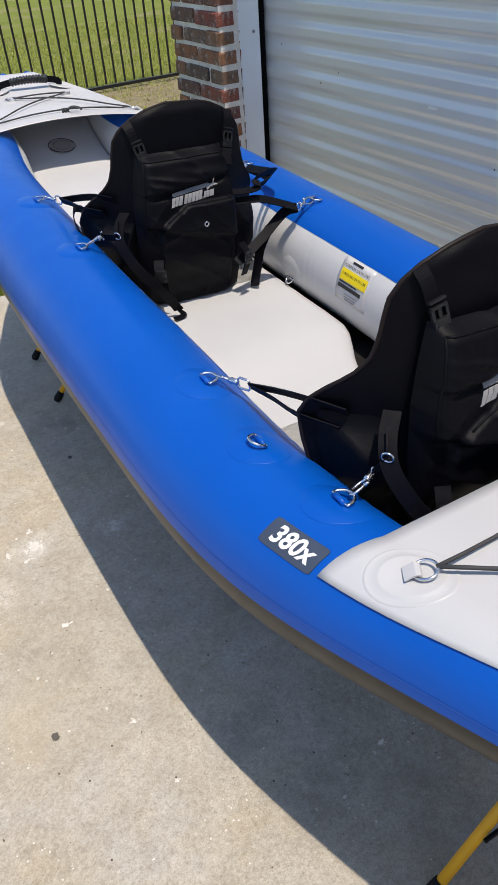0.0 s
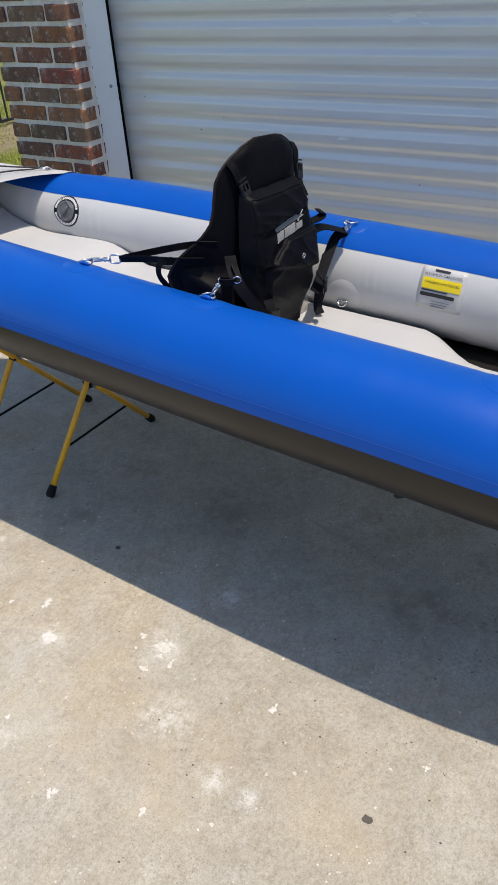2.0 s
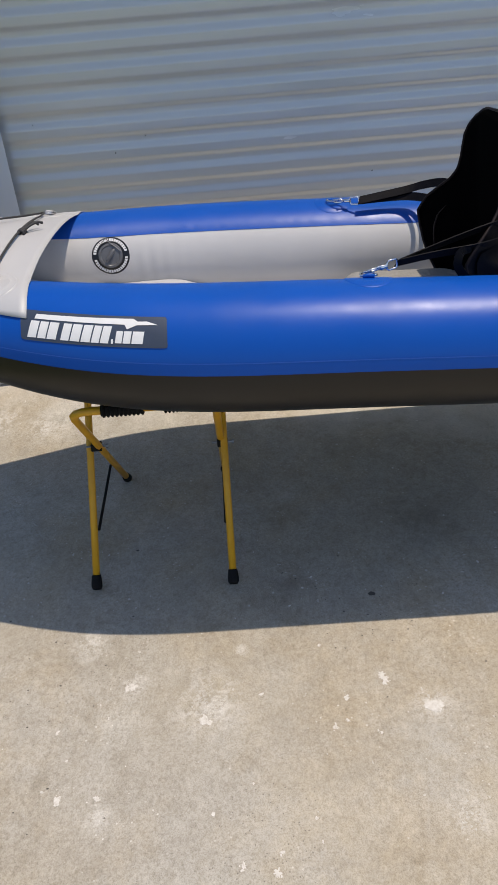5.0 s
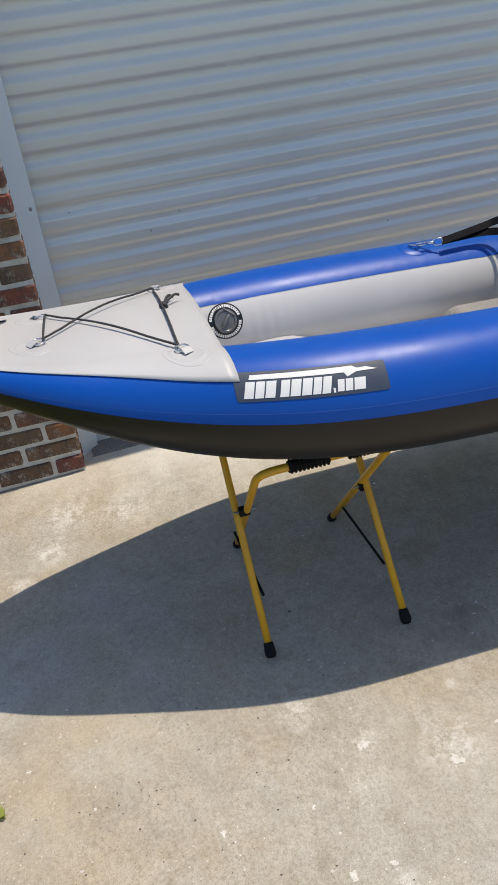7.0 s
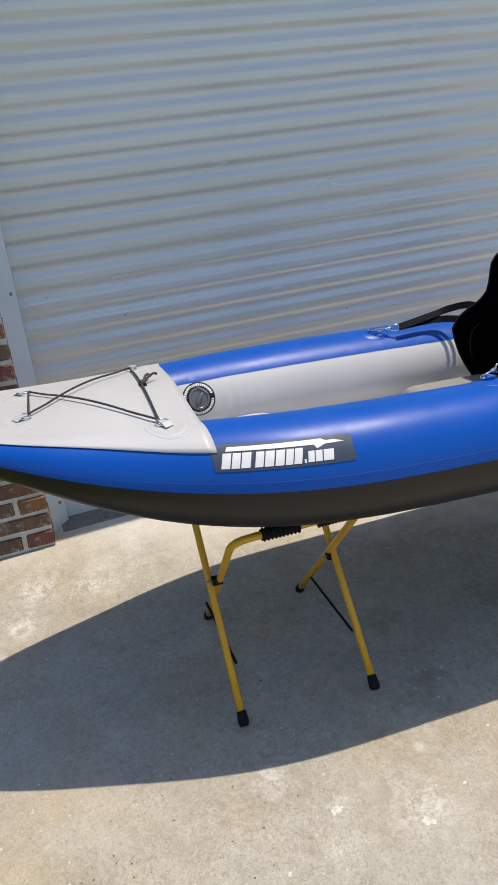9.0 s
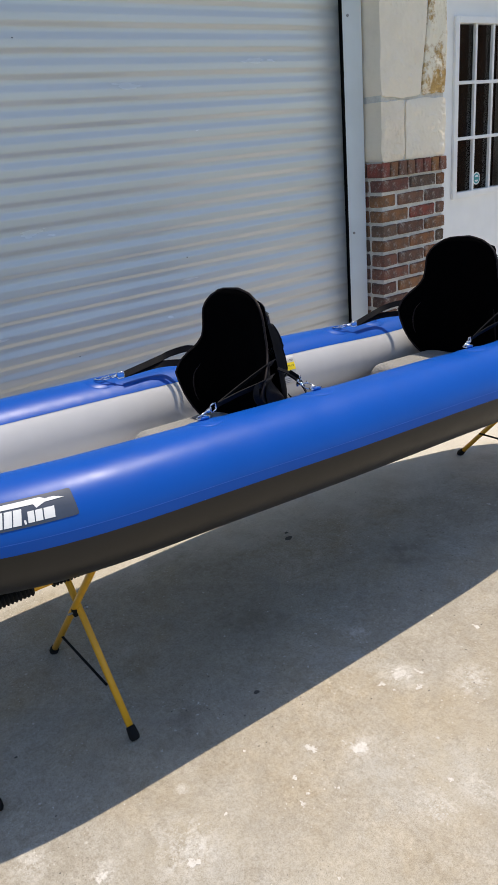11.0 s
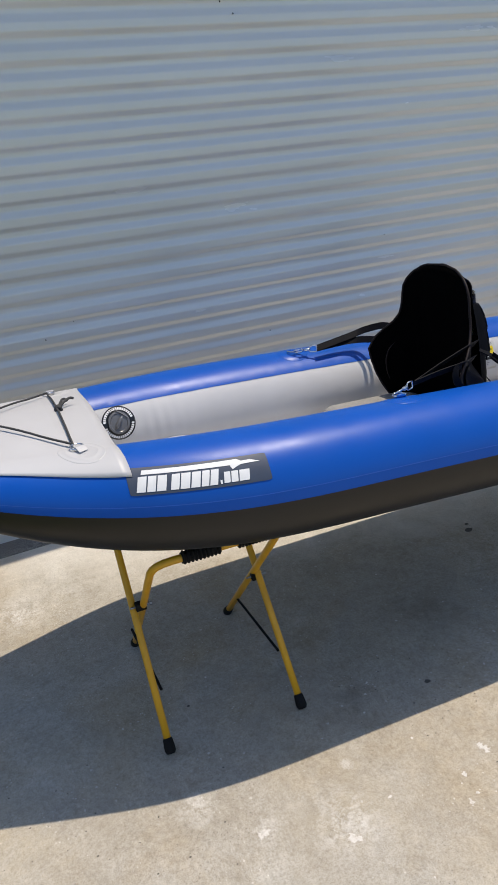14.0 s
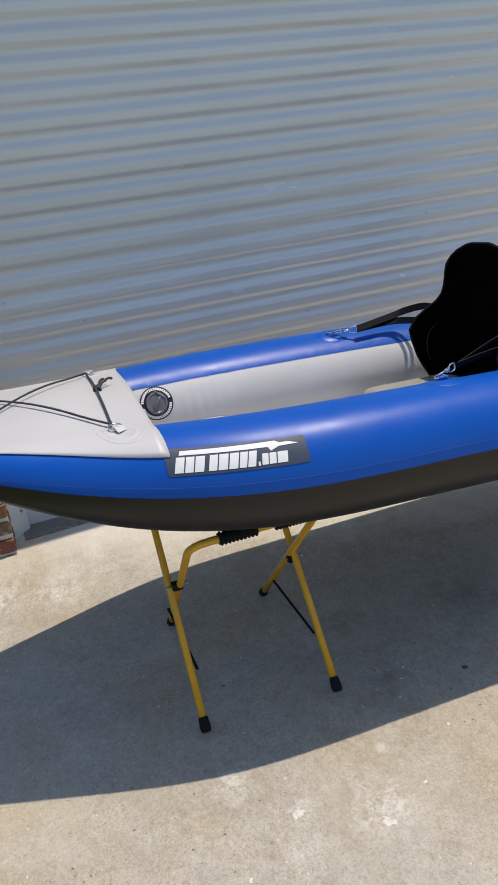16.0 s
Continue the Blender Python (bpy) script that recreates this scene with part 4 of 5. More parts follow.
LOGO = (0.985, 37.0, 0.305, 0.064)
bm = bmesh.new()
patch_grid(bm, -1, LOGO[0], LOGO[1], LOGO[2], LOGO[3], 0.0014, 0.005, 40, 14)
plate = part("name_plate", bm, M_PLATE, kayak, "slate grey plate with white raised marks")
logo_shapes(lambda b, o: on_tube(b, -1, LOGO[0], LOGO[1], o, 0.0012, 0.0024, flip=-1), LOGO[2], LOGO[3], M_WHITE, plate)
bm = bmesh.new()
patch_grid(bm, 1, LOGO[0], LOGO[1], LOGO[2], LOGO[3], 0.0014, 0.005, 40, 14)
plate = part("name_plate", bm, M_PLATE, kayak, "slate grey plate with white raised marks")
bm = bmesh.new()
patch_grid(bm, -1, -1.014, 54, 0.100, 0.044, 0.0014, 0.005, 16, 12)
plate = part("model_plate", bm, M_PLATE, kayak, "slate plate with white model number")
lettering_on_tube("lettering", "380x", 0.039, -1, -1.014, 54, 0.0022, M_WHITE, plate, flip=-1, stretch=0.94, shear=0.12, bold=0.0011)


def inner_label():
    s, y0, a0 = 1, -0.270, 163.5
    bm = bmesh.new()
    patch_grid(bm, s, y0, a0, 0.122, 0.110, 0.0007, 0.003, 8, 8, flip=-1)
    lab = part("capacity_label", bm, M_CLEAR, kayak, "clear capacity label with yellow band and black bars", True)

    def band(v0, v1, u0, u1, m, nm="print"):
        bm = bmesh.new()
        on_tube(bm, s, y0, a0, [(u0, -v0), (u1, -v0), (u1, -v1), (u0, -v1)], 0.0012, 0.0019, -1)
        bmesh.ops.recalc_face_normals(bm, faces=bm.faces)
        part(nm, bm, m, lab)
    band(-0.002, 0.026, -0.052, 0.052, M_YLABEL, "yellow_band")
    band(-0.021, -0.012, -0.052, 0.040, M_INK, "black_band")
    band(0.043, 0.049, -0.026, 0.014, M_INK)
    band(-0.0075, -0.0045, -0.050, 0.020, M_INK)
    for k in range(3):
        band(-0.033 - 0.007 * k, -0.0305 - 0.007 * k, -0.02, 0.030 - 0.006 * k, M_PRINT)
    for body, size, v in (("MAXIMUM CAPACITIES", 0.0098, 0.034), ("3 PERSONS OR 750 LBS", 0.0092, 0.014)):
        me = text_mesh(body, size)
        bm = bmesh.new()
        bm.from_mesh(me)
        bpy.data.meshes.remove(me)
        for q in bm.verts:
            y = y0 - q.co.x
            q.co = tube_pt(s, y, a0 - math.degrees((v + q.co.y) / TR(y)), 0.0024)
        part("lettering", bm, M_INK, lab)


inner_label()


def valve(name, s, y0, a0, r):
    """A screw valve with its printed ring on a tube's inner side."""
    bm = bmesh.new()
    rings = []
    for q, h in ((1.0, 0.0004), (0.98, 0.0014), (0.66, 0.0016), (0.62, 0.004), (0.57, 0.005), (0.50, 0.003), (0.0, 0.003)):
        m = 32 if q else 1
        rings.append([bm.verts.new(tube_pt(s, y0 + q * r * math.cos(2 * math.pi * k / 32), a0 + math.degrees(q * r * math.sin(2 * math.pi * k / 32) / TR(y0)), h)) for k in range(m)])
    for a, b in zip(rings, rings[1:]):
        for k in range(32):
            bm.faces.new((a[k], a[(k + 1) % 32], b[(k + 1) % 32], b[k]) if len(b) > 1 else (a[k], a[(k + 1) % 32], b[0]))
    bmesh.ops.recalc_face_normals(bm, faces=bm.faces)
    v = part(name, bm, M_PLASTIC, kayak, "black screw valve with a white printed ring")
    bm = bmesh.new()
    for k in range(40):
        if k % 20 in (0, 1):
            continue
        a = 2 * math.pi * k / 40
        pts = []
        for da, q in ((-.060, 0.76), (.060, 0.76), (.060, 0.91), (-.060, 0.91)):
            pts.append((q * r * math.cos(a + da), q * r * math.sin(a + da)))
        on_tube(bm, s, y0, a0, pts, 0.0014, 0.002)
    bmesh.ops.recalc_face_normals(bm, faces=bm.faces)
    part("printed_ring", bm, M_WHITE, v)
    bm = bmesh.new()
    rings = []
    for q, h in ((0.645, 0.0035), (0.62, 0.0075), (0.52, 0.0080), (0.48, 0.0055), (0.0, 0.0055)):
        m = 32 if q else 1
        rings.append([bm.verts.new(tube_pt(s, y0 + q * r * math.cos(2 * math.pi * k / 32), a0 + math.degrees(q * r * math.sin(2 * math.pi * k / 32) / TR(y0)), h)) for k in range(m)])
    for a, b in zip(rings, rings[1:]):
        for k in range(32):
            bm.faces.new((a[k], a[(k + 1) % 32], b[(k + 1) % 32], b[k]) if len(b) > 1 else (a[k], a[(k + 1) % 32], b[0]))
    bmesh.ops.recalc_face_normals(bm, faces=bm.faces)
    part("valve_cap", bm, M_GREYPLASTIC, v)
    c = tube_pt(s, y0, a0, 0.0)
    n = (c - Vector((s * TW(y0), y0, TZ(y0)))).normalized()
    e = Vector((0, 1, 0))
    u = n.cross(e)
    bm = bmesh.new()
    rod(bm, [c + n * 0.009 + (e * 0.6 + u * 0.8) * t for t in (-0.020, -0.012, 0.012, 0.020)], [0.003, 0.005, 0.005, 0.003], 10)
    part("valve_grip", bm, M_GREYPLASTIC, v, smooth=True)
    bm = bmesh.new()
    rod(bm, smooth_line([c - e * 0.03 - u * 0.01 + n * .004, c - u * 0.035 + n * .006, c + e * 0.01 - u * 0.045 + n * .006, c + e * 0.03 - u * 0.025 + n * .004], 4), 0.0012, 6)
    part("tether", bm, M_PRINT, v, smooth=True)


valve("air_valve", 1, 1.043, 162, 0.051)


def floor_valve():
    z = floor_top(1.30)
    bm = bmesh.new()
    m = Matrix.Translation((0.0, 1.30, z + 0.004)) @ Matrix.Rotation(radians(15), 4, "X")
    bmesh.ops.create_cone(bm, cap_ends=True, segments=32, radius1=0.046, radius2=0.044, depth=0.006, matrix=m)
    v = part("floor_valve", bm, M_GREYPAD, kayak, "flat grey floor valve with dark rings")
    for r in (0.050, 0.032):
        bm = bmesh.new()
        rod(bm, [m @ Vector((r * math.cos(a), r * math.sin(a), 0.002)) for a in [2 * math.pi * k / 28 for k in range(28)]], 0.0015, 6, closed=True)
        part("printed_ring", bm, M_INK, v)


floor_valve()

# ---- seats ----
def lerp_table(table, x):
    if x <= table[0][0]:
        return table[0][1]
    for (a, p), (b, q) in zip(table, table[1:]):
        if x <= b:
            return p + (q - p) * (x - a) / (b - a)
    return table[-1][1]


HALF = [(0.606, 0.170), (0.615, 0.185), (0.64, 0.202), (0.68, 0.220), (0.72, 0.232), (0.76, 0.239), (0.80, 0.242), (0.835, 0.236), (0.862, 0.218), (0.885, 0.196), (0.91, 0.180), (0.945, 0.171),
        (0.97, 0.168), (1.00, 0.163), (1.025, 0.147), (1.046, 0.120), (1.064, 0.080), (1.074, 0.03)]


def back_y(x, z):
    base = lerp_table([(0.545, 0.050), (0.75, 0.062), (0.90, 0.080), (1.07, 0.098)], z)
    wing = 0.15 * max(0.0, (abs(x) - 0.075) / 0.185) ** 1.5
    return base + wing * lerp_table([(0.55, 1.0), (0.80, 1.0), (0.92, 0.55), (1.07, 0.35)], z)


def clip(parent, a, b):
    """A swivel snap hook between a ring and a strap's end."""
    a, b = Vector(a), Vector(b)
    t = (b - a).normalized()
    side = t.cross(Vector((0, 0, 1))).normalized()
    up = side.cross(t)
    length = (b - a).length
    hook = []
    for k in range(18):
        ang = 2 * math.pi * k / 18
        hook.append(a + t * (0.014 + 0.018 * math.cos(ang)) + (0.6 * up + 0.8 * side) * 0.009 * math.sin(ang))
    bm = bmesh.new()
    rod(bm, hook, 0.0024, 8, closed=True)
    h = part("snap_hook", bm, M_STEEL, parent, "chrome snap hook", True)
    bm = bmesh.new()
    rod(bm, [a + t * 0.031, a + t * 0.036, a + t * 0.041, a + t * 0.047, a + t * 0.050], [0.004, 0.0062, 0.0045, 0.0062, 0.004], 10)
    kn = 0.6 * up + 0.8 * side
    rod(bm, [a + t * 0.018 + kn * 0.008, a + t * 0.026 + kn * 0.013], 0.0028, 8)
    part("swivel", bm, M_STEEL, h, smooth=True)
    bm = bmesh.new()
    loop = [a + t * 0.05 + up * 0.010, a + t * 0.05 - up * 0.010, b - up * 0.010, b + up * 0.010]
    pts = []
    for p, q in zip(loop, loop[1:] + loop[:1]):
        pts += [p.lerp(q, f) for f in (0.15, 0.5, 0.85)]
    rod(bm, pts, 0.0022, 8, closed=True)
    part("strap_ring", bm, M_STEEL, h, smooth=True)


def build_seat(label, offset, drop):
    """A chair at an offset in the kayak; drop is how much deeper it sits than it stands at the first place."""
    seat = thing("kayak_chair", label, "chair", "kayak chairs", at=K @ Matrix.Translation(offset))
    nz, nx = 40, 26
    zs = [0.606 - drop + (1.074 - 0.606 + drop) * (1 - (1 - i / nz) ** 1.25) for i in range(nz + 1)]
    for nm, mat, off, label in (("backrest", M_FELT, 0.016, "plain black padded backrest"), ("back_cover", M_NYLON, -0.012, "")):
        bm = bmesh.new()
        rows = []
        for z in zs:
            hw = lerp_table(HALF, z)
            row = []
            for k in range(nx + 1):
                u = -1 + 2 * k / nx
                x = u * hw
                edge = (1 - abs(u) ** 6) * min(1, (1.075 - z) / 0.02 + 0.1)
                yy = back_y(x, z) + off * max(0.08, edge)
                if off > 0:
                    yy += 0.006 * math.exp(-((abs(x) - 0.16) / 0.02) ** 2 - ((z - 0.74) / 0.06) ** 2)
                row.append(bm.verts.new((x, yy, z)))
            rows.append(row)
        for a, b in zip(rows, rows[1:]):
            for k in range(nx):
                f = (a[k], a[k + 1], b[k + 1], b[k])
                bm.faces.new(f if off < 0 else f[::-1])
        ob = part(nm, bm, mat, seat, label, True)
    rim = []
    for z in zs:
        hw = lerp_table(HALF, z)
        rim.append(Vector((-hw, back_y(hw, z) + 0.002, z)))
    for z in zs[::-1][1:]:
        hw = lerp_table(HALF, z)
        rim.append(Vector((hw, back_y(hw, z) + 0.002, z)))
    # a crease in each padded wing, its highlight drawn as a thin paler rod
    for s in (-1, 1):
        bm = bmesh.new()
        crease = []
        for k in range(13):
            z = 0.700 + 0.125 * k / 12
            x = s * (lerp_table(HALF, z) - 0.034 - 0.030 * (k / 12) ** 2)
            crease.append((x, back_y(x, z) + 0.0165, z))
        rod(bm, crease, [0.0008 + 0.0022 * math.sin(math.pi * k / 12) for k in range(13)], 6)
        part("crease_highlight", bm, M_PIPING, seat, "wing crease with its highlight drawn as a paler line", True)
    bm = bmesh.new()
    rod(bm, rim, 0.0036, 8)
    part("piping", bm, M_PIPING, seat, "dark bound edge", True)
    # storage bag on the back: a body with a flap, a slack zip fold and a pocket hung lower
    BAG_X = -0.016

    def bag_half(z):
        return lerp_table([(0.612, 0.112), (0.64, 0.118), (0.70, 0.125), (0.78, 0.131), (0.86, 0.130), (0.93, 0.121), (0.975, 0.112)], z)

    def bag_depth(x, z):
        u = (x - BAG_X) / bag_half(z)
        low = 0.790 - 0.03 * u
        d = 0.012 * smoothstep(0.612, 0.66, z)
        d += 0.021 * smoothstep(low - 0.006, low + 0.010, z) * smoothstep(0.978, 0.955, z)
        flap = 0.905 + 0.014 * u
        d += 0.007 * smoothstep(flap - 0.002, flap + 0.004, z) * smoothstep(0.978, 0.964, z)
        d -= 0.008 * math.exp(-((z - flap + 0.010) / 0.006) ** 2) * smoothstep(0.9, 0.6, abs(u))
        left = -0.62 - 0.9 * max(0.0, 0.85 - z) + 1.6 * max(0.0, z - 0.82)
        top = 0.862 - 0.020 * max(0.0, -u - 0.1) * 4
        pocket = smoothstep(left, left + 0.05, u) * smoothstep(top + 0.003, top - 0.004, z) * smoothstep(0.655, 0.74, z)
        d += 0.015 * pocket
        d += 0.006 * smoothstep(0.612, 0.72, z) * smoothstep(0.979, 0.90, z)
        d += 0.014 * smoothstep(0.635, 0.74, z) * smoothstep(0.979, 0.85, z)
        d *= max(0.0, 1 - abs(u) ** 14)
        f = (1 - u * u) * (1 - 0.85 * math.exp(-((z - 0.882) / 0.022) ** 2))
        def fold(a, b, c, sharp):
            return (1 - min(1.0, 2.2 * abs(noise.noise((a, b, c))))) ** sharp
        d += f * (0.0075 * fold(x * 7 - z * 10, z * 5, 2.0, 3) + 0.0055 * fold(x * 12 + z * 16, z * 7 + 3, 7.0, 4) - 0.003)
        d += 0.009 * f * fold(x * 9 + z * 30, z * 14, 5.0, 2) * smoothstep(0.896, 0.906, z) * smoothstep(0.945, 0.925, z)
        return d

    def bag_y(x, z):
        return back_y(x * 0.6, z) - 0.012 - bag_depth(x, z)
    bm = bmesh.new()
    rows = []
    n1, n2 = 110, 72
    for i in range(n1 + 1):
        z = 0.612 + (0.977 - 0.612) * i / n1
        across = [BAG_X + bag_half(z) * math.copysign(abs(-1 + 2 * k / n2) ** 0.7, k - n2 / 2) for k in range(n2 + 1)]
        rows.append([bm.verts.new((x, bag_y(x, z), z)) for x in across])
    for a, b in zip(rows, rows[1:]):
        for k in range(n2):
            bm.faces.new((a[k], a[k + 1], b[k + 1], b[k]))
    bag = part("storage_bag", bm, M_NYLON, seat, "wrinkled black nylon bag with flap and pocket", True)

    def on_bag(bm, o):
        def place(p, q, h):
            z = 0.882 + 0.10 * p + q
            return (p - 0.004, bag_y(p, z) - h, z)
        draped(bm, o, place, -0.001, 0.0012)
    logo_shapes(on_bag, 0.145, 0.036, M_PRINT, bag)
    edges = ([(u, 0.905 + 0.014 * u) for u in [-0.86 + 0.08 * k for k in range(22)]], [(u, 0.9635) for u in [-0.90 + 0.09 * k for k in range(21)]],
             [(-0.90, 0.9635 - 0.0145 * k) for k in range(12)], [(0.90, 0.9635 - 0.0145 * k) for k in range(12)],
             [(u, min(0.862, 0.862 + 0.08 * (u + 0.1))) for u in [-0.52 + 0.07 * k for k in range(20)]])
    for line in edges:
        bm = bmesh.new()
        rod(bm, [(BAG_X + u * bag_half(z), bag_y(BAG_X + u * bag_half(z), z) - 0.0006, z) for u, z in line], 0.0021, 6)
        part("sewn_edge", bm, M_WEB, bag, "bound seam", True)
    bm = bmesh.new()
    rod(bm, [(0.010 + 0.0055 * math.cos(a), bag_y(0.01, 0.815) - 0.002, 0.815 + 0.0055 * math.sin(a)) for a in [2 * math.pi * k / 14 for k in range(14)]], 0.0018, 6, closed=True)
    part("grommet", bm, M_STEEL, bag, smooth=True)
    bm = bmesh.new()
    rod(bm, [(0.048, bag_y(0.048, 0.912) - 0.003, 0.912), (0.048, bag_y(0.048, 0.903) - 0.004, 0.901)], 0.0025, 6)
    part("zip_pull", bm, M_STEEL, bag)
    for s in (-1, 1):
        def strap_pt(z, out):
            x = s * (0.098 + 0.30 * (z - 0.93))
            return Vector((x, back_y(x, z) - out, z))
        bm = bmesh.new()
        line = smooth_line([strap_pt(1.042, 0.004), strap_pt(1.025, 0.016), strap_pt(0.99, 0.020), strap_pt(0.96, 0.032), strap_pt(0.945, 0.042), strap_pt(0.932, 0.050)], 4)
        ribbon(bm, line, 0.022, 0.0025, (0, -1, 0.001))
        st = part("bag_strap", bm, M_WEB, seat, "black webbing strap with a side-release buckle")
        bm = bmesh.new()
        m = Matrix.Translation(strap_pt(0.984, 0.028)) @ Matrix.Rotation(radians(14 * s), 4, "Y") @ Matrix.Rotation(radians(-12), 4, "X")
        # socket, two springs with a gap between, the bar and the ladder below
        for x0, x1, z0, z1, t in ((-0.0125, 0.0125, -0.020, -0.002, 0.0048), (-0.0135, -0.0085, -0.004, 0.014, 0.0036), (0.0085, 0.0135, -0.004, 0.014, 0.0036), (-0.003, 0.003, -0.004, 0.012, 0.003),
                                  (-0.0125, 0.0125, 0.012, 0.0165, 0.0042), (-0.013, 0.013, 0.021, 0.0245, 0.0036), (-0.0140, 0.0140, -0.034, -0.030, 0.0036), (-0.0140, 0.0140, -0.027, -0.0235, 0.0036)):
            part_bm = bmesh.new()
            box(part_bm, x0, x1, -t, t, z0, z1, 0.0012)
            bmesh.ops.transform(part_bm, matrix=m, verts=part_bm.verts)
            piece = bpy.data.meshes.new("piece")
            part_bm.to_mesh(piece)
            bm.from_mesh(piece)
            bpy.data.meshes.remove(piece)
            part_bm.free()
        part("buckle", bm, M_PLASTIC, st)
    # cushion
    bm = bmesh.new()
    rows = []
    for i in range(29):
        y = 0.07 + 0.345 * i / 28
        e = min(1, (i / 3), (28 - i) / 4)
        hw = 0.215 * (0.90 + 0.10 * math.sqrt(max(0, min(1, e))))
        h = 0.085 * math.sqrt(max(0.0, 1 - (1 - min(1, e)) ** 2))
        row = []
        for k in range(21):
            c = math.cos(math.pi * k / 20)
            u = math.copysign(abs(c) ** 0.35, c)
            zz = 0.600 - drop + (0.70 * h + 0.6 * drop * min(1, h / 0.03)) * (math.sin(math.pi * k / 20) ** 0.35 if 0 < k < 20 else 0)
            row.append(bm.verts.new((-hw * u, y, zz)))
        rows.append(row)
    for a, b in zip(rows, rows[1:]):
        for k in range(20):
            bm.faces.new((a[k], a[k + 1], b[k + 1], b[k]))
    bmesh.ops.recalc_face_normals(bm, faces=bm.faces)
    cushion = part("cushion", bm, M_GREYPAD, seat, "grey dimpled inflated cushion", True)
    # webbing to the rings
    for s in (-1, 1):
        wing = lambda z, f: Vector((s * lerp_table(HALF, z) * f, back_y(lerp_table(HALF, z) * f, z) + 0.012, z))
        ring = ring_tip(s, 0.416 if offset[1] > -0.5 else -0.617) - Vector(offset)
        end = ring + Vector((-s * 0.030, -0.068, 0.006))
        clip(seat, ring, end)
        bm = bmesh.new()
        low = 0.045 if offset[1] < -0.5 else 0.0
        zu, zl = (0.870 - low, 0.835 - low) if s < 0 else (0.864 - low, 0.822 - low)

        def run(z):
            """From the hook to the wing's edge."""
            w = wing(z, 0.99)
            if s > 0:
                # slack over the tube, then tucked in behind the wing
                return smooth_line([end, Vector((0.326, w.y + 0.060, 0.6 * end.z + 0.4 * z)), Vector((0.312, w.y + 0.010, 0.3 * end.z + 0.7 * z)), Vector((0.262, w.y - 0.030, z)), Vector((0.215, w.y - 0.050, z - 0.004))], 5)
            return smooth_line([end, end.lerp(w, 0.5) + Vector((0, 0, 0.002)), w, wing(z + 0.002, 0.86) + Vector((0, -0.034, 0))], 5)
        flat = (-s * 0.5, 0.3, -0.8) if s < 0 else (-0.60, 0.25, -0.75)
        ribbon(bm, run(zu), 0.024, 0.0022, (0, 0, 1), side=flat)
        part("front_strap", bm, M_WEB, seat, "black webbing strap")
        bm = bmesh.new()
        ribbon(bm, run(zl), 0.024, 0.0022, (0, 0, 1), side=flat)
        part("front_strap", bm, M_WEB, seat, "black webbing strap")
        if s < 0 and not low:
            bm = bmesh.new()
            w0 = wing(0.835 - low, 1.0)
            ribbon(bm, smooth_line([w0, w0 + Vector((-0.012, 0.025, -0.005)), w0 + Vector((-0.016, 0.028, -0.035)), w0 + Vector((-0.010, 0.0, -0.065)), w0 + Vector((0.0, -0.04, -0.085))], 5), 0.018, 0.002, (s, 0.2, 0))
            part("loose_loop", bm, M_WEB, seat)
        # a slack pouch sewn to the back of each wing
        bm = bmesh.new()
        rows = []
        for i in range(25):
            z = 0.655 + 0.165 * i / 24
            x1 = lerp_table(HALF, z) * 0.95
            row = []
            for k in range(21):
                x = 0.135 + (x1 - 0.135) * k / 20
                e = smoothstep(0, 1, 2.4 * min(i / 24, 1 - i / 24, k / 20, 1 - k / 20))
                b = 0.007 * math.sqrt(e) * (0.5 + 0.9 * abs(noise.noise((x * 18 + z * 14, z * 16, 3.0 + s))) + 0.4 * noise.noise((x * 40, z * 22, s)))
                row.append(bm.verts.new((s * x, back_y(x, z) * (1 - 0.55 * e) + 0.055 * 0.55 * e - 0.010 - b, z)))
            rows.append(row)
        for a, b in zip(rows, rows[1:]):
            for k in range(20):
                bm.faces.new((a[k], a[k + 1], b[k + 1], b[k]))
        bmesh.ops.recalc_face_normals(bm, faces=bm.faces)
        part("wing_pouch", bm, M_NYLON, seat, "slack black nylon side pouch", True)
        ring = ring_tip(s, 0.045 if offset[1] > -0.5 else -0.992) - Vector(offset)
        end = ring + Vector((-0.060, -0.022, -0.006) if s > 0 else (0.044, 0.014, 0.008))
        clip(seat, ring, end)
        bm = bmesh.new()
        if s < 0:
            ribbon(bm, smooth_line([(-0.165, 0.078, 0.846), (-0.192, 0.050, 0.826), (-0.203, 0.024, 0.796), (-0.186, -0.008, 0.750), (-0.150, -0.030, 0.700), (-0.108, -0.030, 0.648), (-0.086, -0.026, 0.614)], 6), 0.026, 0.0024, (-0.7, -0.65, 0.3))
        else:
            ribbon(bm, smooth_line([end, (0.262, 0.036, 0.784), (0.196, 0.026, 0.738), (0.135, 0.012, 0.704), (0.10, 0.004, 0.69)], 6), 0.026, 0.0024, (-0.75, -0.6, 0.35))
        part("rear_strap", bm, M_WEB, seat, "black webbing strap")
        if s > 0:
            bm = bmesh.new()
            ribbon(bm, smooth_line([end, end + Vector((-0.030, 0.004, 0.012)), (0.190, 0.036, 0.832), (0.140, 0.042, 0.834), (0.085, 0.058, 0.834)], 6), 0.026, 0.0024, (0, 0, 1), side=(0.30, 0.85, 0.40))
            part("hook_strap", bm, M_WEB, seat, "black webbing strap")
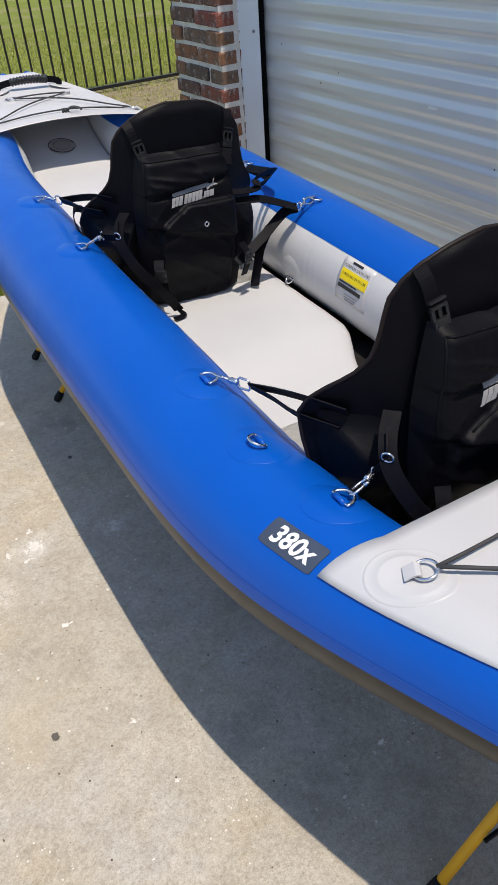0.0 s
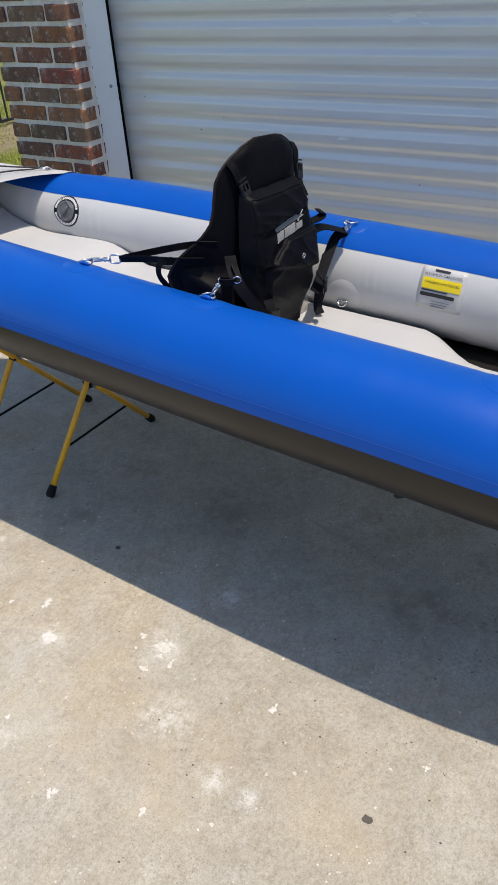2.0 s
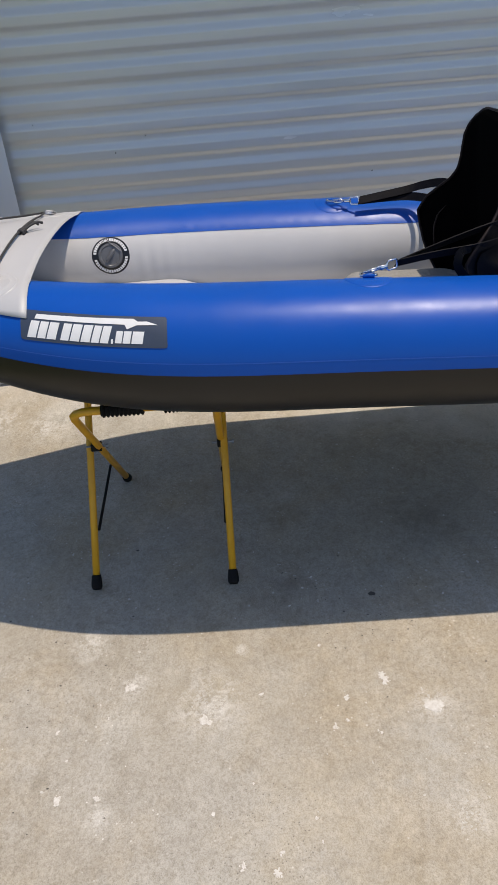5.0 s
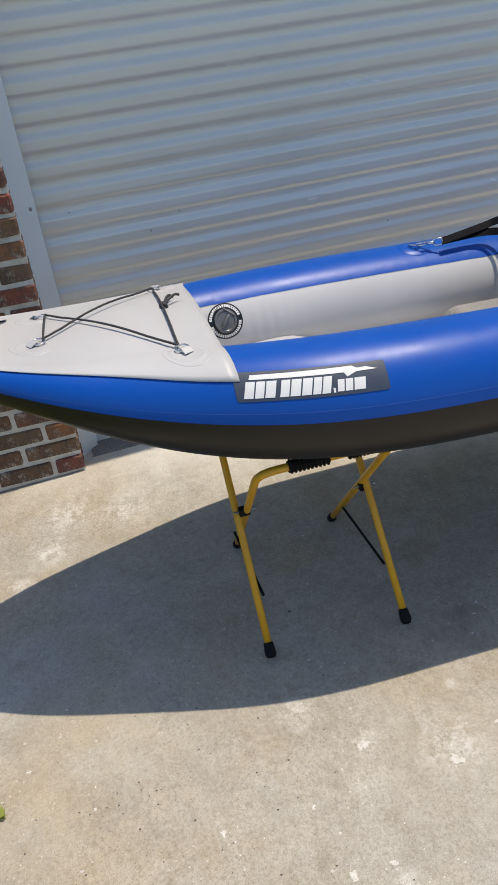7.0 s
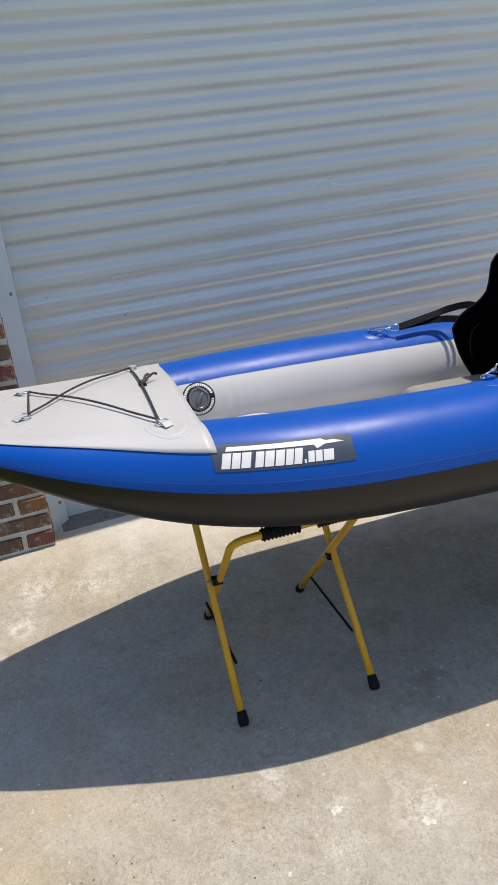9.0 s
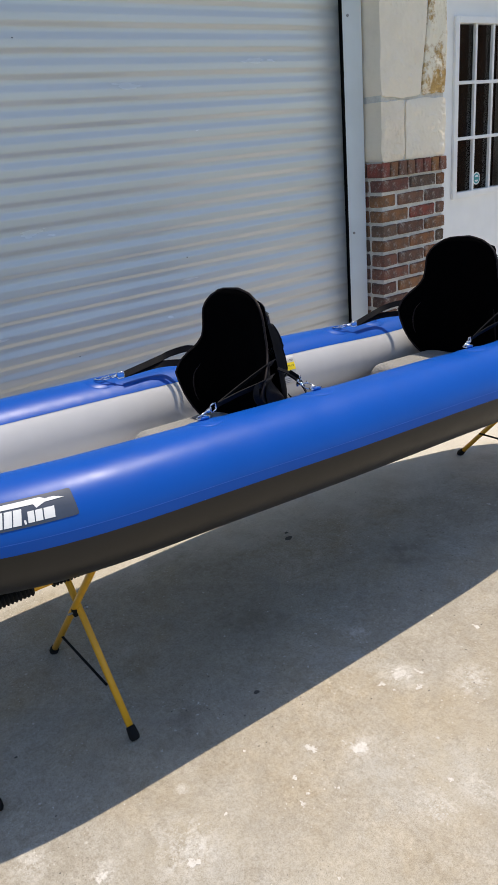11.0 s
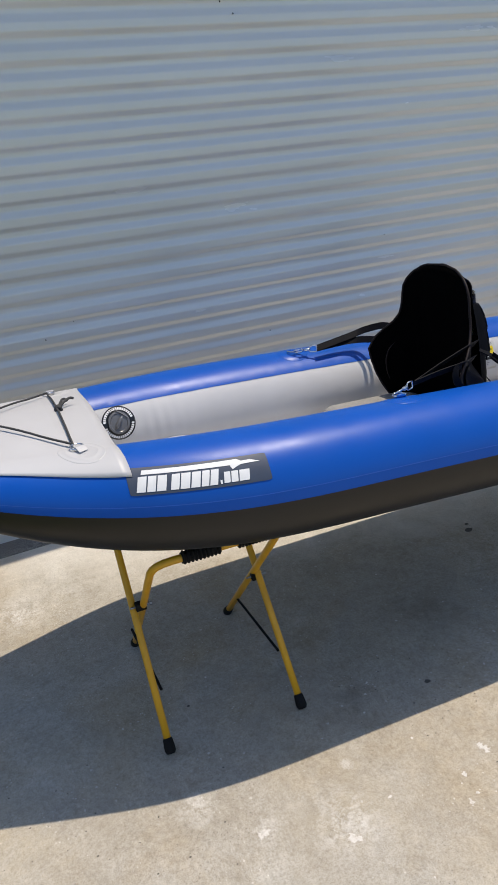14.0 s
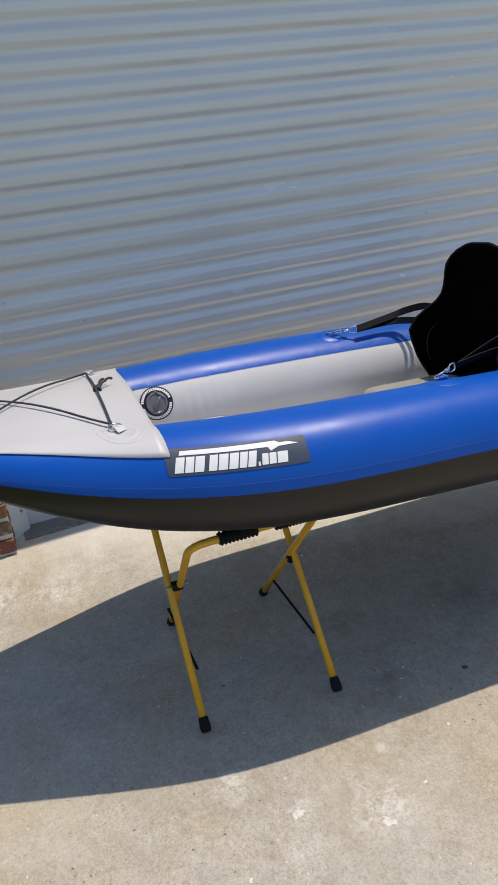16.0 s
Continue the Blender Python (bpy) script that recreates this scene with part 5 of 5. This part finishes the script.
        if s < 0:
            bm = bmesh.new()
            ribbon(bm, smooth_line([end, end.lerp(Vector((-0.204, 0.034, 0.810)), 0.5) + Vector((0, 0, -0.003)), (-0.204, 0.034, 0.810), (-0.190, 0.056, 0.832)], 5), 0.020, 0.0024, (0, 0, 1), side=(0.35, 0.25, -0.85))
            hs = part("hook_strap", bm, M_WEB, seat, "black webbing strap")
            bm = bmesh.new()
            rod(bm, arc_ring((-0.206, 0.030, 0.812), 0.0085, (0.75, 0.55, 0.2)), 0.0016, 8, closed=True)
            part("strap_ring", bm, M_STEEL, hs, "small steel ring", True)
        st = part("side_strap", ribbon(bmesh.new(), smooth_line([(s * 0.116, 0.008, 0.74), (s * 0.123, -0.010, 0.715), (s * 0.119, -0.017, 0.69), (s * 0.113, -0.010, 0.66)], 6), 0.024, 0.003, (s * 0.5, -1, 0.2)), M_WEB, seat)
        bm = bmesh.new()
        box(bm, -0.014, 0.014, -0.004, 0.004, -0.017, 0.017, 0.003)
        for v in bm.verts:
            v.co = Matrix.Translation((s * 0.123, -0.017, 0.708)) @ Matrix.Rotation(radians(s * 25), 4, "Z") @ v.co
        part("ladder_buckle", bm, M_PLASTIC, st)
        bm = bmesh.new()
        if s > 0:
            ribbon(bm, smooth_line([(0.215, 0.034, 0.752), (0.190, 0.036, 0.70), (0.180, 0.034, 0.655), (0.170, 0.030, 0.618), (0.160, 0.016, 0.606)], 6), 0.024, 0.0022, (-0.7, -0.65, 0.3))
        else:
            ribbon(bm, smooth_line([(-0.086, -0.026, 0.615), (-0.078, -0.036, 0.604), (-0.088, -0.043, 0.603), (-0.108, -0.046, 0.603)], 6), 0.016, 0.0022, (0, 0, 1))
        part("strap_tail", bm, M_WEB, seat)
    bm = bmesh.new()
    ribbon(bm, smooth_line([(0.085, 0.062, 0.858), (0.120, 0.046, 0.858), (0.160, 0.038, 0.859), (0.184, 0.036, 0.863), (0.188, 0.038, 0.871), (0.172, 0.044, 0.875)], 6), 0.025, 0.0024, (0, 0, 1), side=(0.35, 0.90, 0.25))
    part("folded_strap_end", bm, M_WEB, seat)
    return seat


build_seat("black padded kayak chair facing the bow, with rear bag", (-0.038, 0.0, 0.003), 0.003)
build_seat("black padded kayak chair beside the model number plate", (-0.040, -1.035, 0.036), 0.076)


# ---- stands ----
def build_stand():
    """Two crossed U-frames with slings and rubber feet, standing on the floor; the origin lies under its middle."""
    st = thing("kayak_stand", "yellow folding tube stand with black rubber feet", "stand", "kayak stands", at=pose(0, 0, 0, 0.602, 2.862, -0.983))
    r = 0.0100
    # frame with its feet on the open side
    def frame_bar(fa, fb, top_x, top_z, ya, yb, name_, sleeve):
        leg_a, leg_b = Vector(fa), Vector(fb)
        ta, tb = Vector((top_x, ya, top_z)), Vector((top_x, yb, top_z))
        bend = 0.055
        da, db = (ta - leg_a).normalized(), (tb - leg_b).normalized()
        across = (tb - ta).normalized()
        path = [leg_a, leg_a.lerp(ta, 0.5), ta - da * bend]
        path += [(ta - da * bend).lerp(ta, f).lerp(ta.lerp(ta + across * bend, f), f) for f in (0.25, 0.5, 0.75)]
        path += [ta + across * bend, tb - across * bend]
        path += [(tb - across * bend).lerp(tb, f).lerp(tb.lerp(tb - db * bend, f), f) for f in (0.25, 0.5, 0.75)]
        path += [tb - db * bend, leg_b.lerp(tb, 0.5), leg_b]
        bm = bmesh.new()
        rod(bm, path, r, 14)
        fr = part(name_, bm, M_YELLOW, st, "yellow powder-coated tube frame", True)
        for leg, d in ((leg_a, da), (leg_b, db)):
            bm = bmesh.new()
            rod(bm, [leg - d * 0.006, leg + d * 0.002, leg + d * 0.012, leg + d * 0.031, leg + d * 0.034], [0.011, 0.0150, 0.0150, 0.0128, 0.0115], 16)
            part("rubber_foot", bm, M_RUBBER, fr, smooth=True)
        for y0, y1 in ((ta.y - sleeve, ta.y - 0.175), (tb.y + 0.03, tb.y + 0.12)):
            bm = bmesh.new()
            n = 40
            rod(bm, [(top_x, y0 + (y1 - y0) * k / n, top_z) for k in range(n + 1)], [0.0180 if (k // 2) % 2 else 0.0145 for k in range(n + 1)], 14)
            part("ribbed_sleeve", bm, M_RUBBER, fr)
        return fr
    frame_bar((-0.272, 1.14, -0.032), (-0.303, 0.765, -0.022), 0.118, 0.535, 1.132, 0.762, "outer_frame", 0.075)
    frame_bar((0.241, 1.102, -0.018), (0.236, 0.776, -0.008), -0.290, 0.522, 1.112, 0.770, "inner_frame", 0.075)
    for y, z in ((1.115, 0.292), (0.768, 0.276)):
        bm = bmesh.new()
        rod(bm, [(-0.062, y - 0.030, z), (-0.062, y + 0.030, z)], 0.0032, 8)
        rod(bm, [(-0.062, y - 0.026, z), (-0.062, y - 0.032, z)], 0.0065, 8)
        p = part("pivot_bolt", bm, M_ZINC, st)
        bm = bmesh.new()
        box(bm, -0.074, -0.050, y - 0.015, y + 0.015, z - 0.011, z + 0.011, 0.004)
        part("pivot_block", bm, M_RUBBER, p)
        bm = bmesh.new()
        f1, f2 = Vector((-0.29, y + .012, -0.03)), Vector((0.24, y + .015, -0.01))
        pv = Vector((-0.062, y, z))
        rod(bm, [f1.lerp(pv, 0.42) + Vector((0, 0, 0)), f2.lerp(pv, 0.42)], 0.0042, 6)
        part("tie_cord", bm, M_RUBBER, st)
    for y in (1.0, 0.80):
        bm = bmesh.new()
        ribbon(bm, [(-0.290, y, 0.540), (-0.18, y, 0.528), (-0.08, y, 0.524), (0.02, y, 0.53), (0.118, y, 0.552)], 0.05, 0.003, (0, 0, 1))
        part("sling", bm, M_WEB, st)
    return st


stand_bow = build_stand()
tagged(stand_bow, "yellow folding tube stand with black feet under the kayak bow")
stand_stern = copy_thing(stand_bow, pose(-0.0686, -2.3848, 0.0464, 0.602, 2.862, -0.983))
tagged(stand_stern, "yellow folding tube stand with black feet under the kayak stern")


# ---- splashes, grass ----
SPLASHES = [(-.645, .437, .015), (-.682, .534, .009), (-.757, .570, .009), (-.743, .541, .006), (-.782, .474, .006), (-.730, .346, .022), (-.611, .129, .011), (-.619, .063, .025),
            (-.651, .016, .010), (-.691, .068, .012), (-.639, -.270, .012), (-1.040, .035, .014), (-.976, -.158, .010), (-.701, .858, .016), (-.950, .260, .008), (-.525, .573, .005),
            (-.591, 1.029, .013), (-.852, 1.168, .012), (-.858, 1.085, .008), (-.691, 1.192, .007), (-1.009, .715, .006), (-1.026, .790, .009), (-1.045, .727, .010), (-.650, .725, .006),
            (-.675, 1.388, .008), (-.764, 1.160, .004), (-.354, 1.791, .008), (-.595, -.796, .006), (-.612, -.619, .007), (-.199, -.962, .010)]


def splashes():
    """Dried cement: lobed flat drops with crumbs round them, scuffs of fine flakes, and dark chips."""
    random.seed(11)
    bits, rubbed = [], []
    for x, y, r in SPLASHES:
        bits.append((x, y, r * 0.72))
        for k in range(int(3 + r * 300)):
            a, q = random.uniform(0, 6.28), r * random.uniform(0.4, 1.05)
            bits.append((x + q * math.cos(a), y + q * math.sin(a), r * random.uniform(0.08, 0.45)))
    for x, y, r in SCUFFS:
        for k in range(int(10 + r * 700)):
            rubbed.append((x + random.gauss(0, 0.6 * r), y + random.gauss(0, 0.6 * r), random.choice((.0012, .0018, .0025, .0035))))
    for k in range(1300):
        (bits if k % 3 == 0 else rubbed).append((random.uniform(-2.2, 0.9), random.uniform(-1.6, 1.85), random.choice((.0012, .0016, .002, .003, .0045))))
    for name, label, material, some, lift in (("cement_splash", "pale dried cement splashes", M_SPLASH, bits, 0.0009), ("cement_scuff", "faint rubbed cement scuffs", M_SCUFF, rubbed, 0.0005)):
        bm = bmesh.new()
        for x, y, r in some:
            n = 22 if r > 0.005 else 7
            ph, wide = random.uniform(0, 50), random.uniform(0.75, 1.3)
            vs = []
            for i in range(n):
                a = 2 * math.pi * i / n
                q = r * (0.85 + 0.75 * noise.noise((math.cos(a) * 1.6 + ph, math.sin(a) * 1.6, ph)) + 0.30 * noise.noise((math.cos(a) * 5 + ph, math.sin(a) * 5, ph)))
                px, py = x + q * math.cos(a) * wide, y + q * math.sin(a) / wide
                vs.append(bm.verts.new((px, py, floor_z(px, py) + lift)))
            c = bm.verts.new((x, y, floor_z(x, y) + lift + 0.0003))
            for i in range(n):
                bm.faces.new((vs[i], vs[(i + 1) % n], c))
        tagged(link_mesh(name, bm, material, driveway), label, kind="stuff")
    bm = bmesh.new()
    chips = [(.216, -.227, .014), (-.377, .412, .008), (-.772, -.557, .010), (.255, -.250, .008), (-.105, 1.043, .004)]
    for k in range(240):
        # pinholes gather where the finish has worn through
        cx, cy, w = random.choice(((-.47, 1.54, .20), (-.66, 1.40, .22), (-.42, .45, .10), (-.62, -.45, .25), (-.15, -.75, .22)))
        chips.append((random.gauss(cx, w), min(1.85, random.gauss(cy, w)), random.choice((.0014, .0018, .0024))))
    for x, y, r in chips:
        n = 10 if r > 0.003 else 6
        vs = [bm.verts.new((x + r * (.7 + .4 * random.random()) * math.cos(2 * math.pi * i / n), y + 1.3 * r * (.7 + .4 * random.random()) * math.sin(2 * math.pi * i / n), 0)) for i in range(n)]
        for v in vs:
            v.co.z = floor_z(v.co.x, v.co.y) + 0.0013
        bm.faces.new(vs)
    ob = link_mesh("chipped_pit", bm, M_PIT, driveway)
    tagged(ob, "dark chips in the concrete", kind="stuff")


splashes()


def blades(name, label, count, area, height, seed, keep=None):
    rng = np.random.default_rng(seed)
    verts, faces = [], []
    x0, x1, y0, y1 = area
    for _ in range(count):
        x, y = rng.uniform(x0, x1), rng.uniform(y0, y1)
        if keep and not keep(x, y):
            continue
        z = floor_z(x, y) - 0.02 + 0.02 * noise.noise((x * 0.6, y * 0.6, 0))
        h, a, l = height * rng.uniform(0.5, 1.3), rng.uniform(0, 6.28), rng.uniform(0.1, 0.7)
        dx, dy = math.cos(a), math.sin(a)
        w = 0.0028 + 0.0020 * rng.random()
        b = len(verts)
        ox, oy = -dy * w, dx * w
        verts += [(x - ox, y - oy, z), (x + ox, y + oy, z), (x + ox * .7 + dx * l * h * .4, y + oy * .7 + dy * l * h * .4, z + h * .6), (x - ox * .7 + dx * l * h * .4, y - oy * .7 + dy * l * h * .4, z + h * .6), (x + dx * l * h, y + dy * l * h, z + h)]
        faces += [(b, b + 1, b + 2, b + 3), (b + 3, b + 2, b + 4)]
    me = bpy.data.meshes.new(name)
    me.from_pydata(verts, [], faces)
    me.materials.append(M_BLADE)
    ob = new(name, me)
    return tagged(ob, label, "grass", kind="stuff")


blades("lawn_grass", "short green lawn grass behind and before the fence", 60000, (0.0, 6.5, 4.5, 13.0), 0.032, 3, lambda x, y: not (5.2 + 0.4 * noise.noise((x, y, 0)) < y < 6.35) or hash((round(x * 9), round(y * 9))) % 2 == 0)
blades("lawn_grass", "sparse grass between driveway and fence", 9000, (-1.5, 5.0, 2.2, 4.6), 0.035, 4)
blades("edge_weeds", "short grass and weeds along the driveway edge", 2600, (-1.6, 0.94, 1.85, 2.3), 0.045, 6, lambda x, y: y > 1.910 + 0.026 * x)


def weed():
    random.seed(4)
    bm = bmesh.new()
    for k in range(16):
        a, l = random.uniform(0, 6.28), random.uniform(0.012, 0.03)
        d = Vector((math.cos(a), math.sin(a), random.uniform(0.5, 1.2))).normalized()
        s = d.cross(Vector((0, 0, 1))).normalized() * 0.006
        p = Vector((0, 0, 0))
        vs = [bm.verts.new(q) for q in (p, p + d * l * .5 + s, p + d * l, p + d * l * .5 - s)]
        bm.faces.new(vs)
    ob = link_mesh("weed", bm, M_BLADE)
    ob.location = (-0.449, 1.858, floor_z(-0.449, 1.858))
    return tagged(ob, "small green weed in a driveway crack", "plant")


weed()


def flower():
    ob = thing("dandelion", "small yellow dandelion at the driveway edge", "flower", at=pose(0.290, 1.914, floor_z(0.290, 1.914) - 0.03))
    bm = bmesh.new()
    rod(bm, smooth_line([(0, 0, 0), (0.002, -0.001, 0.025), (0.0, 0.002, 0.046)], 4), 0.0014, 6)
    part("stem", bm, M_BLADE, ob)
    bm = bmesh.new()
    random.seed(8)
    for k in range(34):
        a, l, e = random.uniform(0, 6.28), random.uniform(0.008, 0.014), random.uniform(0.1, 1.2)
        d = Vector((math.cos(a) * math.cos(e), math.sin(a) * math.cos(e), math.sin(e)))
        w = d.cross(Vector((0, 0, 1))).normalized() * 0.0022
        p = Vector((0, 0.002, 0.045))
        bm.faces.new([bm.verts.new(q) for q in (p - w * 0.4, p + w * 0.4, p + d * l * 0.8 + w, p + d * l, p + d * l * 0.8 - w)])
    part("petals", bm, M_YLABEL, ob, "yellow petals")
    return ob


flower()


# ---- bricks and stones ----
def shared(size, seed, rough=0.002):
    """A worn brick block, centred, of the given size."""
    random.seed(seed)
    bm = bmesh.new()
    box(bm, -size[0] / 2, size[0] / 2, -size[1] / 2, size[1] / 2, -size[2] / 2, size[2] / 2)
    bmesh.ops.bevel(bm, geom=list(bm.edges), offset=0.005, segments=1, affect="EDGES")
    for v in bm.verts:
        v.co += Vector((random.uniform(-1, 1), random.uniform(-1, 1), random.uniform(-1, 1))) * rough
    me = bpy.data.meshes.new("brick")
    bm.to_mesh(me)
    bm.free()
    me.materials.append(M_BRICK)
    return me


def brick_face(parent, y0, y1, side_y, side_sign, z_start, top, cap):
    """Stretchers over a pier's front, with the returns towards the door."""
    L, joint, depth = 0.201, 0.019, 0.09
    H = COURSE - 0.0185
    meshes = {}
    inv = parent.matrix_world.inverted()

    def put(kind, size, loc):
        key = (kind, tuple(round(q, 3) for q in size))
        if key not in meshes:
            meshes[key] = [shared(size, 7 + k + len(meshes)) for k in range(3)]
        ob = new("brick", random.choice(meshes[key]))
        ob.parent = parent
        ob.location = loc
        return ob
    course = 0
    z = top - COURSE / 2
    random.seed(21)
    while z > z_start:
        # the corner brick alternates between stretcher and header
        y = side_y
        d = -side_sign
        far = y0 if side_sign > 0 else y1
        first = True
        while (far - y) * d > 0.03:
            l = L if not (first and course % 2) else 0.105
            e = y + d * l
            if (far - e) * d < 0.05:
                e = far
            a, b = min(y, e), max(y, e)
            put("s", (depth, b - a, H), (FACE_X + depth / 2 + random.uniform(-.008, .003), (a + b) / 2, z + random.uniform(-.0015, .0015)))
            y = e + d * joint
            first = False
        x = FACE_X + depth + 0.012
        yy = side_y + d * 0.045
        l = 0.10
        put("r", (l, 0.09, H), (x + l / 2, yy, z))
        if parent is pier_n:
            put("r", (l, 0.09, H), (x + l / 2, PIER_N[1] - 0.045, z))
        z -= COURSE
        course += 1
    if not cap:
        return
    # rowlock cap
    n = 8
    span = (y1 - y0 + 0.02)
    for k in range(n):
        w = span / n - 0.009
        put("c", (0.115, w, 0.070), (FACE_X - 0.012 + 0.0575, y0 - 0.01 + span * (k + 0.5) / n, BRICK_TOP + 0.040))
    put("k", (0.10, 0.10, 0.070), (FACE_X + 0.16, side_y - side_sign * 0.045, BRICK_TOP + 0.040))


brick_face(pier_n, PIER_N[0], PIER_N[1], PIER_N[0], -1, -0.12, 2.744, False)
brick_face(pier_s, PIER_S[0], PIER_S[1], PIER_S[1], 1, -0.02, BRICK_TOP, True)


def stone(parent, y0, y1, z0, z1, x0, x1, seed, material=None, lean0=0.0, lean1=0.0):
    """A rough-faced limestone block with rounded corners; lean0 and lean1 slant its two upright joints."""
    random.seed(seed)
    bm = bmesh.new()
    n, m = 26, 34
    front = []
    for i in range(n + 1):
        row = []
        for k in range(m + 1):
            u, v = i / n, k / m
            du, dv = 2 * u - 1, 2 * v - 1
            y = y0 + (y1 - y0) * u + (lean0 * (1 - u) + lean1 * u) * v + 0.011 * noise.noise((seed + 0.3, v * 3.3, u * 4)) - 0.007 * du * abs(dv) ** 9
            z = z0 + (z1 - z0) * v + 0.011 * noise.noise((u * 3.3, seed + 5.3, v * 4)) - 0.007 * dv * abs(du) ** 9
            e = min(u, 1 - u, v, 1 - v)
            rugged = 0.009 * noise.noise((y * 11, z * 11, seed)) + 0.006 * abs(noise.noise((y * 26, z * 26, seed + 3))) + 0.0035 * noise.noise((y * 60, z * 60, seed))
            d = 0.006 * min(1, e * 9) + rugged * min(1, e * 14) if e > 0 else 0
            row.append(bm.verts.new((x0 - d, y, z)))
        front.append(row)
    for a, b in zip(front, front[1:]):
        for k in range(m):
            bm.faces.new((a[k], a[k + 1], b[k + 1], b[k]))
    ring = [r[0] for r in front] + front[-1][1:] + [r[-1] for r in front[::-1][1:]] + front[0][::-1][1:-1]
    back = [bm.verts.new((x1, v.co.y, v.co.z)) for v in ring]
    c = len(ring)
    for k in range(c):
        bm.faces.new((ring[k], ring[(k + 1) % c], back[(k + 1) % c], back[k]))
    bm.faces.new(back)
    bmesh.ops.recalc_face_normals(bm, faces=bm.faces)
    return part("stone", bm, material or M_STONE, parent)


def stone_face(parent, y0, y1, inner):
    """Limestone above the brick: inner is the edge beside the garage door."""
    x, back = FACE_X - 0.001, FACE_X + 0.12
    w = y1 - y0
    f = (lambda t: y1 - t * w) if inner > (y0 + y1) / 2 else (lambda t: y0 + t * w)
    g = -w if inner > (y0 + y1) / 2 else w
    lay = [(0.0, 0.345, 1.322, 1.606, None, 0.0, 0.0), (0.365, 1.0, 1.322, 1.612, None, 0.0, 0.0), (0.0, 0.595, 1.626, 2.23, None, 0.0, 0.16),
           (0.620, 1.0, 1.632, 2.22, M_RUST, 0.16, 0.0), (0.0, 0.46, 2.245, 2.88, None, 0.0, 0.0), (0.475, 1.0, 2.24, 2.88, None, 0.0, 0.0)]
    for k, (a, b, c, d, m, la, lb) in enumerate(lay):
        p, q = (f(a), la * g), (f(b), lb * g)
        p, q = min(p, q), max(p, q)
        stone(parent, p[0], q[0], c, d, x, back, 31 + k, m, p[1], q[1])
    s = -1 if inner > (y0 + y1) / 2 else 1
    for k, (c, d) in enumerate(((1.322, 1.465), (1.475, 1.614), (1.626, 2.11), (2.12, 2.60), (2.61, 2.88))):
        p, q = sorted((inner + s * 0.004, inner + s * 0.09))
        stone(parent, p, q, c, d, back + 0.012, back + 0.07, 51 + k)


stone_face(pier_s, PIER_S[0], PIER_S[1], PIER_S[1])
